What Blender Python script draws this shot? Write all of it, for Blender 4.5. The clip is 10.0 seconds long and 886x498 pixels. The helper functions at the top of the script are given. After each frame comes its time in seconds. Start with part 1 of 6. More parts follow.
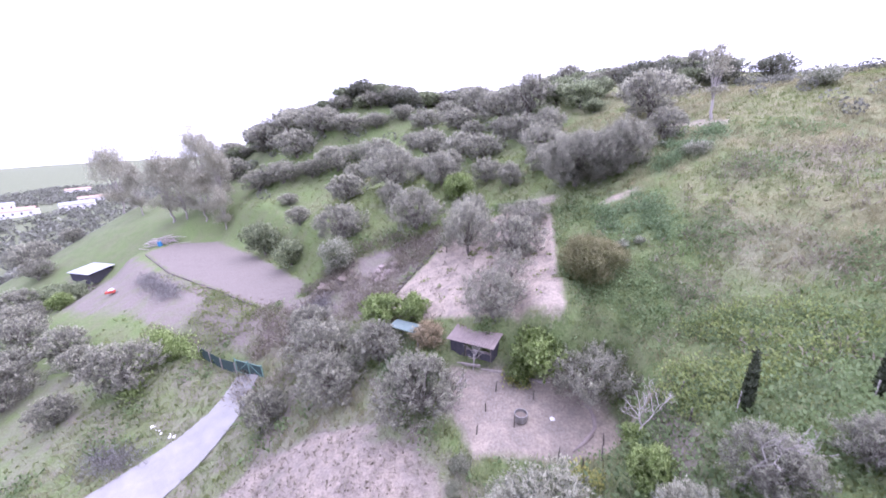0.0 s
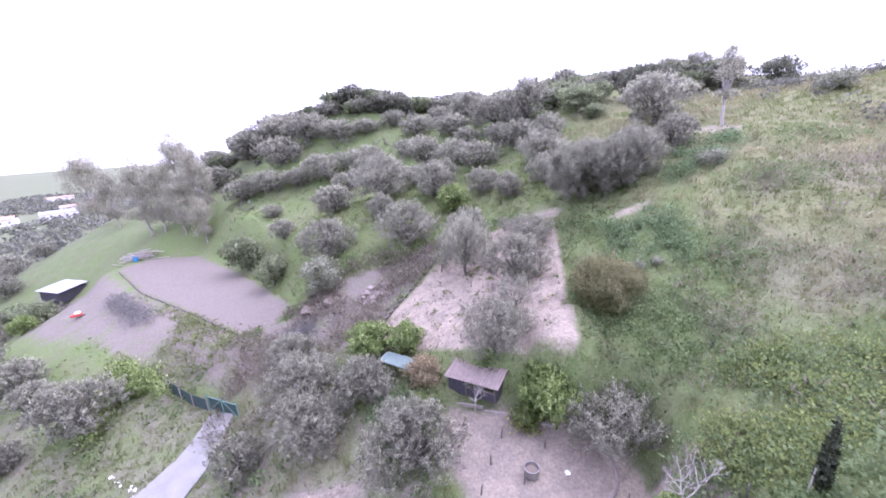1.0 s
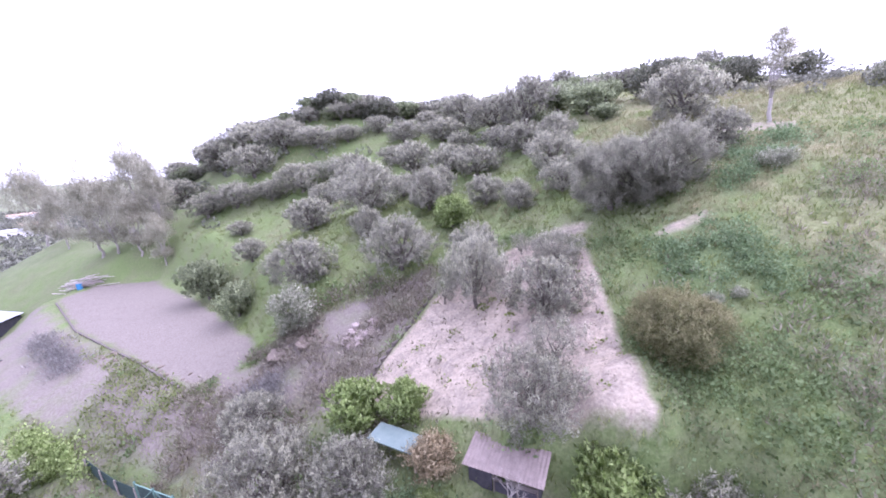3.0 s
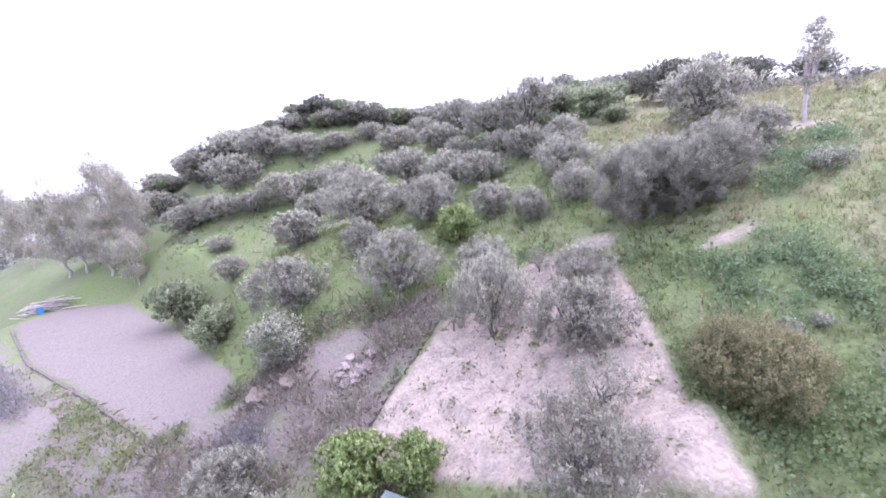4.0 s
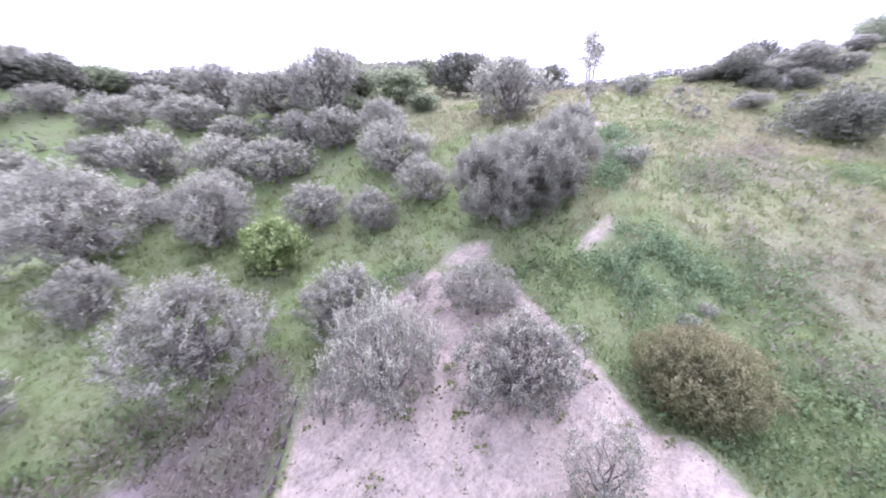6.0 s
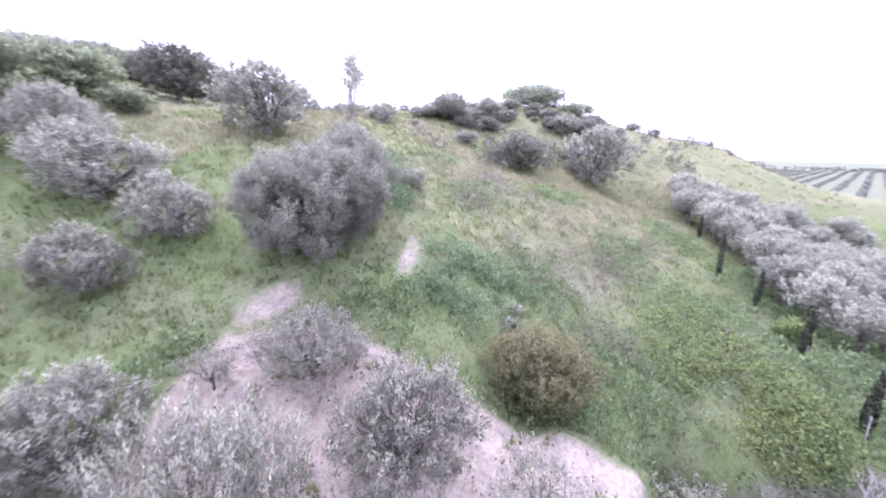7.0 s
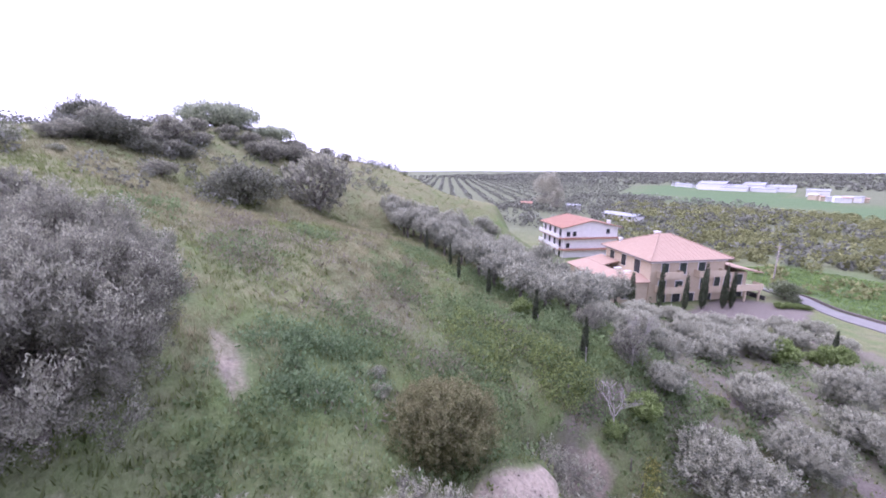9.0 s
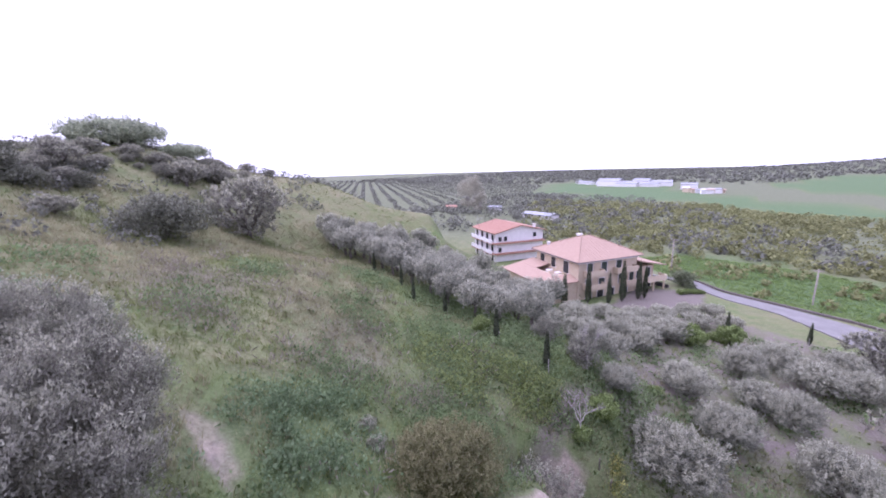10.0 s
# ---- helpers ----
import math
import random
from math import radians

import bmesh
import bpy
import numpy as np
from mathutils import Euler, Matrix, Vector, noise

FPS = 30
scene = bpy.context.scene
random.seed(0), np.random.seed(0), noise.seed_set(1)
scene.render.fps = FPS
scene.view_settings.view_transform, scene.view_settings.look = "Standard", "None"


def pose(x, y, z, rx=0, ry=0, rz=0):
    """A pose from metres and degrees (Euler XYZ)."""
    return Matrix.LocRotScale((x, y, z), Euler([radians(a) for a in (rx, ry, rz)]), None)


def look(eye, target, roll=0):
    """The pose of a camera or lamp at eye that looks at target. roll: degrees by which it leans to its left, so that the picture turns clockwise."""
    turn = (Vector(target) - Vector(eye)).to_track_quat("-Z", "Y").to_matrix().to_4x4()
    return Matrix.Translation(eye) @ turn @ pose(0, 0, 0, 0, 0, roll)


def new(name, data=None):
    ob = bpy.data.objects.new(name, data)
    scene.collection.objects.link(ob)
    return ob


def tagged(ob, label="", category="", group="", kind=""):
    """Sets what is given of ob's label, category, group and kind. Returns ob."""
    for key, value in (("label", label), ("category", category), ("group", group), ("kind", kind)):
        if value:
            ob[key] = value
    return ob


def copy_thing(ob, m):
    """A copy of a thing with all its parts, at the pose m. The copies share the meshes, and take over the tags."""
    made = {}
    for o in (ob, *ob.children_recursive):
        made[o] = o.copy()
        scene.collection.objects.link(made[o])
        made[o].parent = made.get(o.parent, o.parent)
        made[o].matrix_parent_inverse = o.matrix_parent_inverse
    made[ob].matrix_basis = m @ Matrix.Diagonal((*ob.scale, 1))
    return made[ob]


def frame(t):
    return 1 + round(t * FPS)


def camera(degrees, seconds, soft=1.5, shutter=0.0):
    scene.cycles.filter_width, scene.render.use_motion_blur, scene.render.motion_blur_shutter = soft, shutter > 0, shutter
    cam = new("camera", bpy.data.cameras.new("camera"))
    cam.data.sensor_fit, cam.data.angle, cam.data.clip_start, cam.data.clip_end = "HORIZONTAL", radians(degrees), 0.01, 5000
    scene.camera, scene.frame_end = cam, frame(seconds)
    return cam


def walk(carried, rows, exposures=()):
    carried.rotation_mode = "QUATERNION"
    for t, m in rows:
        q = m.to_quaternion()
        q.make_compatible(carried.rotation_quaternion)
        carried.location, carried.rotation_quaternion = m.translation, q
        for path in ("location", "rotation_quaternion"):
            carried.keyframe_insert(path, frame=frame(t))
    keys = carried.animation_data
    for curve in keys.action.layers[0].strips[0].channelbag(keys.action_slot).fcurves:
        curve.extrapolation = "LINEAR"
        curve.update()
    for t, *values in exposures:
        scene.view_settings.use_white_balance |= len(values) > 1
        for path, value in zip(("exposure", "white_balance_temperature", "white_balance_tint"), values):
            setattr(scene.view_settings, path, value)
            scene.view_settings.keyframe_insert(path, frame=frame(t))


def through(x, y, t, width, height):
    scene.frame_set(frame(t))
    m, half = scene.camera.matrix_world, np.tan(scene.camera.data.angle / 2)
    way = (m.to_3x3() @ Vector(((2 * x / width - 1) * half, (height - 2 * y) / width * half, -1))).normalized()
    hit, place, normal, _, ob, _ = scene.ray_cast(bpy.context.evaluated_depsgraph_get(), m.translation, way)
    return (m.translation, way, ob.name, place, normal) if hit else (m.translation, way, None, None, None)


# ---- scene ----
cam = camera(100.0, 10.0, soft=1.75, shutter=0.2)
# seconds, eye x y z, Euler angles in degrees
PATH = [
    (0, -0.63, -1.29, 20.48, 72.94, 3.14, -0.69),
    (0.5, -0.68, 0.65, 20.94, 73.24, 3.11, -1.35),
    (1, -0.77, 2.69, 21.01, 73.45, 3.52, -1.99),
    (1.5, -0.92, 4.77, 20.91, 74.64, 3.66, -2.72),
    (2, -1.13, 6.85, 20.62, 74.74, 3.62, -3.00),
    (3.5, -2.69, 12.95, 19.94, 75.43, 4.22, -5.59),
    (4, -3.13, 15.30, 19.78, 76.25, 4.45, -6.30),
    (4.5, -3.44, 17.47, 19.69, 77.06, 4.46, -6.93),
    (5, -3.55, 19.87, 19.60, 76.72, 4.23, -10.69),
    (5.2, -3.58, 20.83, 19.70, 76.02, 4.38, -14.76),
    (6.3, -5.72, 27.84, 20.47, 72.80, 0.30, -53.76),
    (6.5, -5.72, 28.97, 20.12, 74.20, -1.20, -61.97),
    (7, -4.85, 31.80, 19.99, 75.14, -1.10, -81.83),
    (7.5, -3.75, 34.59, 19.72, 76.78, -1.92, -99.96),
    (8, -2.47, 36.84, 20.14, 77.20, -1.89, -115.22),
    (8.5, -1.43, 38.33, 20.92, 77.23, -1.00, -123.77),
    (9, -0.41, 39.59, 21.97, 77.71, -0.02, -130.02),
    (9.5, 0.64, 40.64, 23.10, 77.69, 1.18, -135.52),
    (10, 2.07, 41.57, 24.10, 77.97, 1.51, -142.20),
]
walk(cam, [(t, pose(x, y, z, rx, ry, rz)) for t, x, y, z, rx, ry, rz in PATH],
     [(0, 1.66, 5360, 41), (3.5, 1.75, 5380, 40), (5, 1.92, 5360, 40), (7, 1.94, 5310, 41), (8, 1.5, 5340, 42), (9, 1.13, 5380, 43), (10, 0.95, 5380, 43)])

# ---- light: a bright overcast sky, the sun behind thin cloud ----
SUN_HEIGHT, SUN_TURN = radians(62), radians(70)
world = bpy.data.worlds.new("overcast_sky")
scene.world = world
world.use_nodes = True
wn, wl = world.node_tree.nodes, world.node_tree.links
wn.clear()
sky = wn.new("ShaderNodeTexSky")
sky.sky_type, sky.sun_disc = "NISHITA", False
sky.sun_elevation, sky.sun_rotation = SUN_HEIGHT, SUN_TURN
sky.air_density, sky.dust_density, sky.ozone_density = 1.0, 6.0, 0.6
veil = wn.new("ShaderNodeMix")
veil.data_type = "RGBA"
veil.inputs[0].default_value = 0.86
veil.inputs[7].default_value = (8.2, 8.25, 8.5, 1)
glow = wn.new("ShaderNodeBackground")
glow.inputs["Strength"].default_value = 0.108
out = wn.new("ShaderNodeOutputWorld")
wl.new(sky.outputs[0], veil.inputs[6])
wl.new(veil.outputs[2], glow.inputs["Color"])
wl.new(glow.outputs[0], out.inputs["Surface"])

sun_data = bpy.data.lights.new("sun", "SUN")
sun_data.energy, sun_data.angle, sun_data.color = 1.5, radians(80), (1.0, 0.96, 0.9)
sun = new("sun", sun_data)
sun.matrix_world = look((0, 0, 80), (-80 * math.sin(SUN_TURN) / math.tan(SUN_HEIGHT), -80 * math.cos(SUN_TURN) / math.tan(SUN_HEIGHT), 0))


# ---- materials ----
def material(name, rough=0.8):
    m = bpy.data.materials.new(name)
    m.use_nodes = True
    n, l = m.node_tree.nodes, m.node_tree.links
    b = n["Principled BSDF"]
    b.inputs["Roughness"].default_value = rough
    b.inputs["Specular IOR Level"].default_value = 0.25
    return m, n, l, b


def noise_node(n, l, scale, detail=5.0, rough=0.6, coords=None):
    if coords is None:
        coords = n.new("ShaderNodeTexCoord").outputs["Object"]
    t = n.new("ShaderNodeTexNoise")
    t.inputs["Scale"].default_value, t.inputs["Detail"].default_value, t.inputs["Roughness"].default_value = scale, detail, rough
    l.new(coords, t.inputs["Vector"])
    return t.outputs["Fac"]


def ramp(n, l, fac, stops):
    r = n.new("ShaderNodeValToRGB")
    while len(r.color_ramp.elements) < len(stops):
        r.color_ramp.elements.new(0.5)
    for e, (p, c) in zip(r.color_ramp.elements, stops):
        e.position, e.color = p, (*c, 1)
    l.new(fac, r.inputs["Fac"])
    return r.outputs["Color"]


def mix(n, l, fac, a, b, kind="MIX"):
    m = n.new("ShaderNodeMix")
    m.data_type, m.blend_type = "RGBA", kind
    for socket, v in ((m.inputs[0], fac), (m.inputs[6], a), (m.inputs[7], b)):
        if isinstance(v, (int, float)):
            socket.default_value = v
        elif isinstance(v, tuple):
            socket.default_value = (*v, 1)
        else:
            l.new(v, socket)
    return m.outputs[2]


def bump(n, l, b, height, strength=0.5, distance=0.05):
    k = n.new("ShaderNodeBump")
    k.inputs["Strength"].default_value, k.inputs["Distance"].default_value = strength, distance
    l.new(height, k.inputs["Height"])
    l.new(k.outputs["Normal"], b.inputs["Normal"])


def plain(name, dark, light, scale=4.0, rough=0.8, metal=0.0, bumps=0.2, fine=30.0):
    """A worn surface: two tones in broad patches, broken by a fine grain."""
    m, n, l, b = material(name, rough)
    b.inputs["Metallic"].default_value = metal
    broad = noise_node(n, l, scale)
    grain = noise_node(n, l, fine, 3.0)
    both = n.new("ShaderNodeMath")
    both.operation = "MULTIPLY_ADD"
    l.new(grain, both.inputs[0])
    both.inputs[1].default_value = 0.5
    half = n.new("ShaderNodeMath")
    half.operation = "MULTIPLY"
    l.new(broad, half.inputs[0])
    half.inputs[1].default_value = 0.5
    l.new(half.outputs[0], both.inputs[2])
    l.new(ramp(n, l, both.outputs[0], [(0.32, dark), (0.68, light)]), b.inputs["Base Color"])
    bump(n, l, b, grain, bumps, 0.02)
    return m


def leaf_material(name, stops, through=0.25, rough=0.6, tone=0.35, clump=0.28, broad=1.9, shared=0.0, fine=3.4):
    """Leaves: tones vary leaf by leaf and tree by tree; some light passes through."""
    m, n, l, b = material(name, rough)
    geo = n.new("ShaderNodeNewGeometry")
    info = n.new("ShaderNodeObjectInfo")
    spray = n.new("ShaderNodeMapRange")
    spray.inputs[1].default_value, spray.inputs[2].default_value = 0.3, 0.7
    l.new(noise_node(n, l, fine, 2.0), spray.inputs[0])
    blend = n.new("ShaderNodeMix")
    blend.inputs[0].default_value = shared
    l.new(geo.outputs["Random Per Island"], blend.inputs[2])
    l.new(spray.outputs[0], blend.inputs[3])
    col = ramp(n, l, blend.outputs[0], stops)
    shade = n.new("ShaderNodeMapRange")
    shade.inputs[3].default_value, shade.inputs[4].default_value = 1 - tone, 1 + tone
    l.new(info.outputs["Random"], shade.inputs[0])
    bunch = n.new("ShaderNodeMapRange")
    bunch.inputs[1].default_value, bunch.inputs[2].default_value = 0.32, 0.68
    bunch.inputs[3].default_value, bunch.inputs[4].default_value = 1 - clump, 1 + clump
    l.new(noise_node(n, l, broad, 3.0), bunch.inputs[0])
    both = n.new("ShaderNodeMath")
    both.operation = "MULTIPLY"
    l.new(shade.outputs[0], both.inputs[0])
    l.new(bunch.outputs[0], both.inputs[1])
    tint = n.new("ShaderNodeHueSaturation")
    l.new(both.outputs[0], tint.inputs["Value"])
    l.new(col, tint.inputs["Color"])
    l.new(tint.outputs[0], b.inputs["Base Color"])
    tr = n.new("ShaderNodeBsdfTranslucent")
    l.new(tint.outputs[0], tr.inputs["Color"])
    add = n.new("ShaderNodeMixShader")
    add.inputs[0].default_value = through
    l.new(b.outputs[0], add.inputs[1])
    l.new(tr.outputs[0], add.inputs[2])
    l.new(add.outputs[0], n["Material Output"].inputs["Surface"])
    return m


OLIVE_LEAF = leaf_material("olive_leaf", [(0.0, (0.15, 0.14, 0.122)), (0.4, (0.25, 0.245, 0.201)), (0.75, (0.335, 0.335, 0.261)), (1.0, (0.42, 0.425, 0.318))], 0.42, 0.8, 0.12, 0.22, 1.6, 0.6, 3.6)
# lighter copies of the olive materials: light against self-shadow is put into the colour
LIT_GROVE_LEAF = leaf_material("lit_grove_leaf", [(0.0, (0.186, 0.187, 0.158)), (0.4, (0.295, 0.302, 0.242)), (0.75, (0.385, 0.4, 0.31)), (1.0, (0.47, 0.49, 0.37))], 0.46, 0.8, 0.12, 0.22, 1.6, 0.6, 3.6)
LIT_GROVE_SHOOT = leaf_material("lit_grove_shoot", [(0.0, (0.37, 0.365, 0.285)), (0.5, (0.48, 0.485, 0.37)), (1.0, (0.6, 0.605, 0.465))], 0.5, 0.8, 0.1, 0.16, 1.6, 0.5, 3.6)
# darker copy of olive_leaf: the big tree's dimmer light is put into the colour
SHADED_OLIVE_LEAF = leaf_material("shaded_olive_leaf", [(0.0, (0.14, 0.132, 0.108)), (0.4, (0.232, 0.228, 0.18)), (0.75, (0.322, 0.324, 0.246)), (1.0, (0.41, 0.416, 0.31))], 0.42, 0.8, 0.08, 0.25, 1.2, 0.6, 2.6)
# young tips, paled further: the light on the crown's tops is in the colour
LIT_OLIVE_SHOOT = leaf_material("lit_olive_shoot", [(0.0, (0.306, 0.302, 0.228)), (0.5, (0.408, 0.412, 0.306)), (1.0, (0.53, 0.535, 0.399))], 0.5, 0.8, 0.1, 0.16, 1.6, 0.5, 3.6)
DARK_LEAF = leaf_material("dark_leaf", [(0.0, (0.11, 0.115, 0.085)), (0.6, (0.18, 0.19, 0.135)), (1.0, (0.265, 0.275, 0.195))], 0.42, 0.55, 0.2)
BUSH_LEAF = leaf_material("bush_leaf", [(0.0, (0.105, 0.108, 0.048)), (0.5, (0.215, 0.22, 0.1)), (1.0, (0.345, 0.348, 0.18))], 0.42, 0.6, 0.06, 0.2, 1.9, 0.5, 4.5)
GREEN_LEAF = leaf_material("green_leaf", [(0.0, (0.165, 0.195, 0.11)), (0.5, (0.265, 0.305, 0.175)), (1.0, (0.365, 0.41, 0.245))], 0.5, 0.55, 0.22)
LIME_LEAF = leaf_material("lime_leaf", [(0.0, (0.15, 0.21, 0.06)), (0.5, (0.255, 0.335, 0.115)), (1.0, (0.39, 0.465, 0.2))], 0.5, 0.5, 0.1)
PALE_LEAF = leaf_material("pale_leaf", [(0.0, (0.3, 0.295, 0.22)), (0.5, (0.43, 0.42, 0.32)), (1.0, (0.56, 0.55, 0.43))], 0.5, 0.6, 0.15)
# paled copy of green_leaf: skylight on the ridge trees is put into the colour
SKYLIT_LEAF = leaf_material("skylit_leaf", [(0.0, (0.25, 0.29, 0.19)), (0.5, (0.38, 0.42, 0.29)), (1.0, (0.5, 0.54, 0.38))], 0.5, 0.6, 0.1)
# the bush's tips, likewise paled to carry light from above
LIT_BUSH_SHOOT = leaf_material("lit_bush_shoot", [(0.0, (0.19, 0.182, 0.088)), (0.5, (0.27, 0.258, 0.132)), (1.0, (0.37, 0.35, 0.2))], 0.5, 0.6, 0.06, 0.2, 1.9, 0.4, 4.5)
RUSSET_LEAF = leaf_material("russet_leaf", [(0.0, (0.22, 0.174, 0.102)), (0.5, (0.352, 0.288, 0.174)), (1.0, (0.462, 0.402, 0.264))], 0.3, 0.7, 0.05)
BLOSSOM = leaf_material("blossom", [(0.0, (0.16, 0.19, 0.1)), (0.5, (0.32, 0.34, 0.23)), (1.0, (0.58, 0.57, 0.48))], 0.3, 0.6, 0.1)
CYPRESS_LEAF = leaf_material("cypress_leaf", [(0.0, (0.04, 0.052, 0.028)), (0.7, (0.08, 0.098, 0.052)), (1.0, (0.12, 0.14, 0.08))], 0.1, 0.6, 0.15)
BARK = plain("bark", (0.08, 0.07, 0.06), (0.2, 0.18, 0.155), 3.0, 0.9, 0, 0.6)
DEAD_WOOD = plain("dead_wood", (0.27, 0.25, 0.225), (0.45, 0.42, 0.39), 3.0, 0.9, 0, 0.5)


# ---- building helpers ----
def mesh_of(name, verts, faces, mat, smooth=False):
    me = bpy.data.meshes.new(name)
    me.from_pydata(verts, [], faces)
    me.materials.append(mat)
    if smooth:
        me.polygons.foreach_set("use_smooth", [True] * len(me.polygons))
    return me


def thing(name, label, category, group="", kind="", at=None):
    ob = new(name)
    ob.empty_display_size = 0.3
    if at is not None:
        ob.matrix_basis = at
    return tagged(ob, label, category, group, kind)


def part(name, data, parent, label="", m=None):
    """One mesh object under a thing or a part. data: a mesh, or a bmesh and its material."""
    if isinstance(data, tuple):
        bm, mat = data
        me = bpy.data.meshes.new(name)
        bm.to_mesh(me)
        bm.free()
        me.materials.append(mat)
        data = me
    ob = new(name, data)
    ob.parent = parent
    if m is not None:
        ob.matrix_basis = m
    return tagged(ob, label) if label else ob


def box(sx, sy, sz, at=(0, 0, 0), bevel=0.0, turn=0.0):
    """A box whose base centre stands at the given place."""
    bm = bmesh.new()
    bmesh.ops.create_cube(bm, size=1.0, matrix=pose(at[0], at[1], at[2] + sz / 2, 0, 0, turn) @ Matrix.Diagonal((sx, sy, sz, 1)))
    if bevel:
        bmesh.ops.bevel(bm, geom=bm.edges[:], offset=bevel, segments=1, affect="EDGES")
    return bm


def join(*parts):
    bm = parts[0]
    for other in parts[1:]:
        me = bpy.data.meshes.new("joined")
        other.to_mesh(me)
        other.free()
        bm.from_mesh(me)
        bpy.data.meshes.remove(me)
    return bm


def tube_arrays(points, radii, sides, verts, faces):
    """Adds a tapered tube along the points to the lists."""
    start = len(verts)
    pts = [Vector(p) for p in points]
    for i, p in enumerate(pts):
        way = (pts[min(i + 1, len(pts) - 1)] - pts[max(i - 1, 0)]).normalized()
        a = way.orthogonal().normalized()
        b = way.cross(a)
        for k in range(sides):
            w = 2 * math.pi * k / sides
            verts.append(tuple(p + radii[i] * (math.cos(w) * a + math.sin(w) * b)))
    for i in range(len(pts) - 1):
        for k in range(sides):
            k2 = (k + 1) % sides
            faces.append((start + i * sides + k, start + i * sides + k2, start + (i + 1) * sides + k2, start + (i + 1) * sides + k))
    faces.append(tuple(start + (len(pts) - 1) * sides + k for k in range(sides)))


def limb(rng, a, b, bend, n=5):
    a, b = Vector(a), Vector(b)
    out = []
    for i in range(n):
        f = i / (n - 1)
        j = Vector((rng.uniform(-1, 1), rng.uniform(-1, 1), rng.uniform(-0.6, 0.6))) * bend * math.sin(math.pi * f)
        out.append(a.lerp(b, f) + j)
    return out


def leaves(seed, lobes, count, size, slim, up=0.35, shell=0.3, droop=0.0, tuft=1, spread=0.0, corners=4, tip=0.7):
    """Leaf sprays round the lobes of a crown, each one a slim four-cornered leaf: its corners and faces."""
    r = np.random.default_rng(seed)
    lobes = np.array(lobes)
    weight = lobes[:, 3] ** 2
    count = count // tuft * tuft
    pick = np.repeat(r.choice(len(lobes), count // tuft, p=weight / weight.sum()), tuft)
    d = np.repeat(r.normal(size=(count // tuft, 3)), tuft, 0)
    d[:, 2] += 0.25
    d /= np.linalg.norm(d, axis=1)[:, None]
    rad = lobes[pick, 3] * (1 - shell * np.repeat(r.random(count // tuft), tuft) ** 1.5)
    p = lobes[pick, :3] + d * rad[:, None] * np.array((1, 1, 0.85))
    if tuft > 1:
        axis = d + np.repeat(r.normal(size=(count // tuft, 3)) * 0.25, tuft, 0) + np.array((0, 0, 0.8))
        axis /= np.linalg.norm(axis, axis=1)[:, None]
        along = r.uniform(-1.0, 1.6, count)[:, None] * spread
        p = p + axis * along * 1.25 + r.normal(size=(count, 3)) * spread * 0.36
        way = axis + r.normal(size=(count, 3)) * 0.8
    else:
        way = d + r.normal(size=(count, 3)) * 0.55
    way[:, 2] += up - droop
    way /= np.linalg.norm(way, axis=1)[:, None]
    side = np.cross(way, r.normal(size=(count, 3)))
    side /= np.linalg.norm(side, axis=1)[:, None] + 1e-6
    ln = size * r.uniform(0.6, 1.5, count)[:, None]
    if corners == 3:
        v = np.stack([p - way * ln * 0.3 - side * ln * slim, p - way * ln * 0.3 + side * ln * slim, p + way * ln * 0.8], 1).reshape(-1, 3)
    else:
        v = np.stack([p - way * ln * 0.3, p + way * ln * 0.15 + side * ln * slim, p + way * ln * 0.8, p + way * ln * 0.15 - side * ln * slim], 1).reshape(-1, 3)
    soft = d + r.normal(size=(count, 3)) * 0.35
    soft[:, 2] += 0.35
    soft /= np.linalg.norm(soft, axis=1)[:, None]
    v = v.reshape(count, corners, 3)
    turned = (np.cross(v[:, 1] - v[:, 0], v[:, 2] - v[:, 0]) * soft).sum(1) < 0
    v[turned] = v[turned][:, ::-1]
    v = v.reshape(-1, 3)
    # outer tips that don't face down; they take the paler, lit colour
    tips = (along[:, 0] > tip * spread) & (d[:, 2] > -0.25) if tuft > 1 else np.zeros(count, bool)
    return v, np.arange(count * corners).reshape(-1, corners), np.repeat(soft, corners, 0), tips


def leaf_mesh(name, v, f, mat, soft=None):
    me = bpy.data.meshes.new(name)
    me.vertices.add(len(v))
    me.vertices.foreach_set("co", v.astype(np.float32).ravel())
    me.loops.add(f.size)
    me.loops.foreach_set("vertex_index", f.astype(np.int32).ravel())
    me.polygons.add(len(f))
    me.polygons.foreach_set("loop_start", np.arange(0, f.size, f.shape[1], dtype=np.int32))
    me.update(calc_edges=True)
    me.materials.append(mat)
    if soft is not None:
        me.polygons.foreach_set("use_smooth", [True] * len(f))
        me.normals_split_custom_set_from_vertices(soft.tolist())
    return me


def crown_lobes(seed, wide, high, low, n, lobe):
    """Lobes spread through a crown of radius wide from the height low up to high."""
    r = random.Random(seed)
    out = []
    for i in range(n):
        w = 2 * math.pi * (i * 0.382 + r.uniform(-0.05, 0.05))
        f = math.sqrt((i + 0.5) / n)
        q = f * (wide - lobe) * r.uniform(0.74, 1.18)
        top = low + (high - low - lobe) * (1 - 0.55 * f * f) * r.uniform(0.75, 1.05)
        out.append((q * math.cos(w), q * math.sin(w), max(low, top), lobe * r.uniform(0.75, 1.2)))
        if i % 2:
            out.append((q * 0.85 * math.cos(w + 0.4), q * 0.85 * math.sin(w + 0.4), low + lobe * 0.3 + r.uniform(0, 0.3), lobe * r.uniform(0.7, 1.0)))
    return out


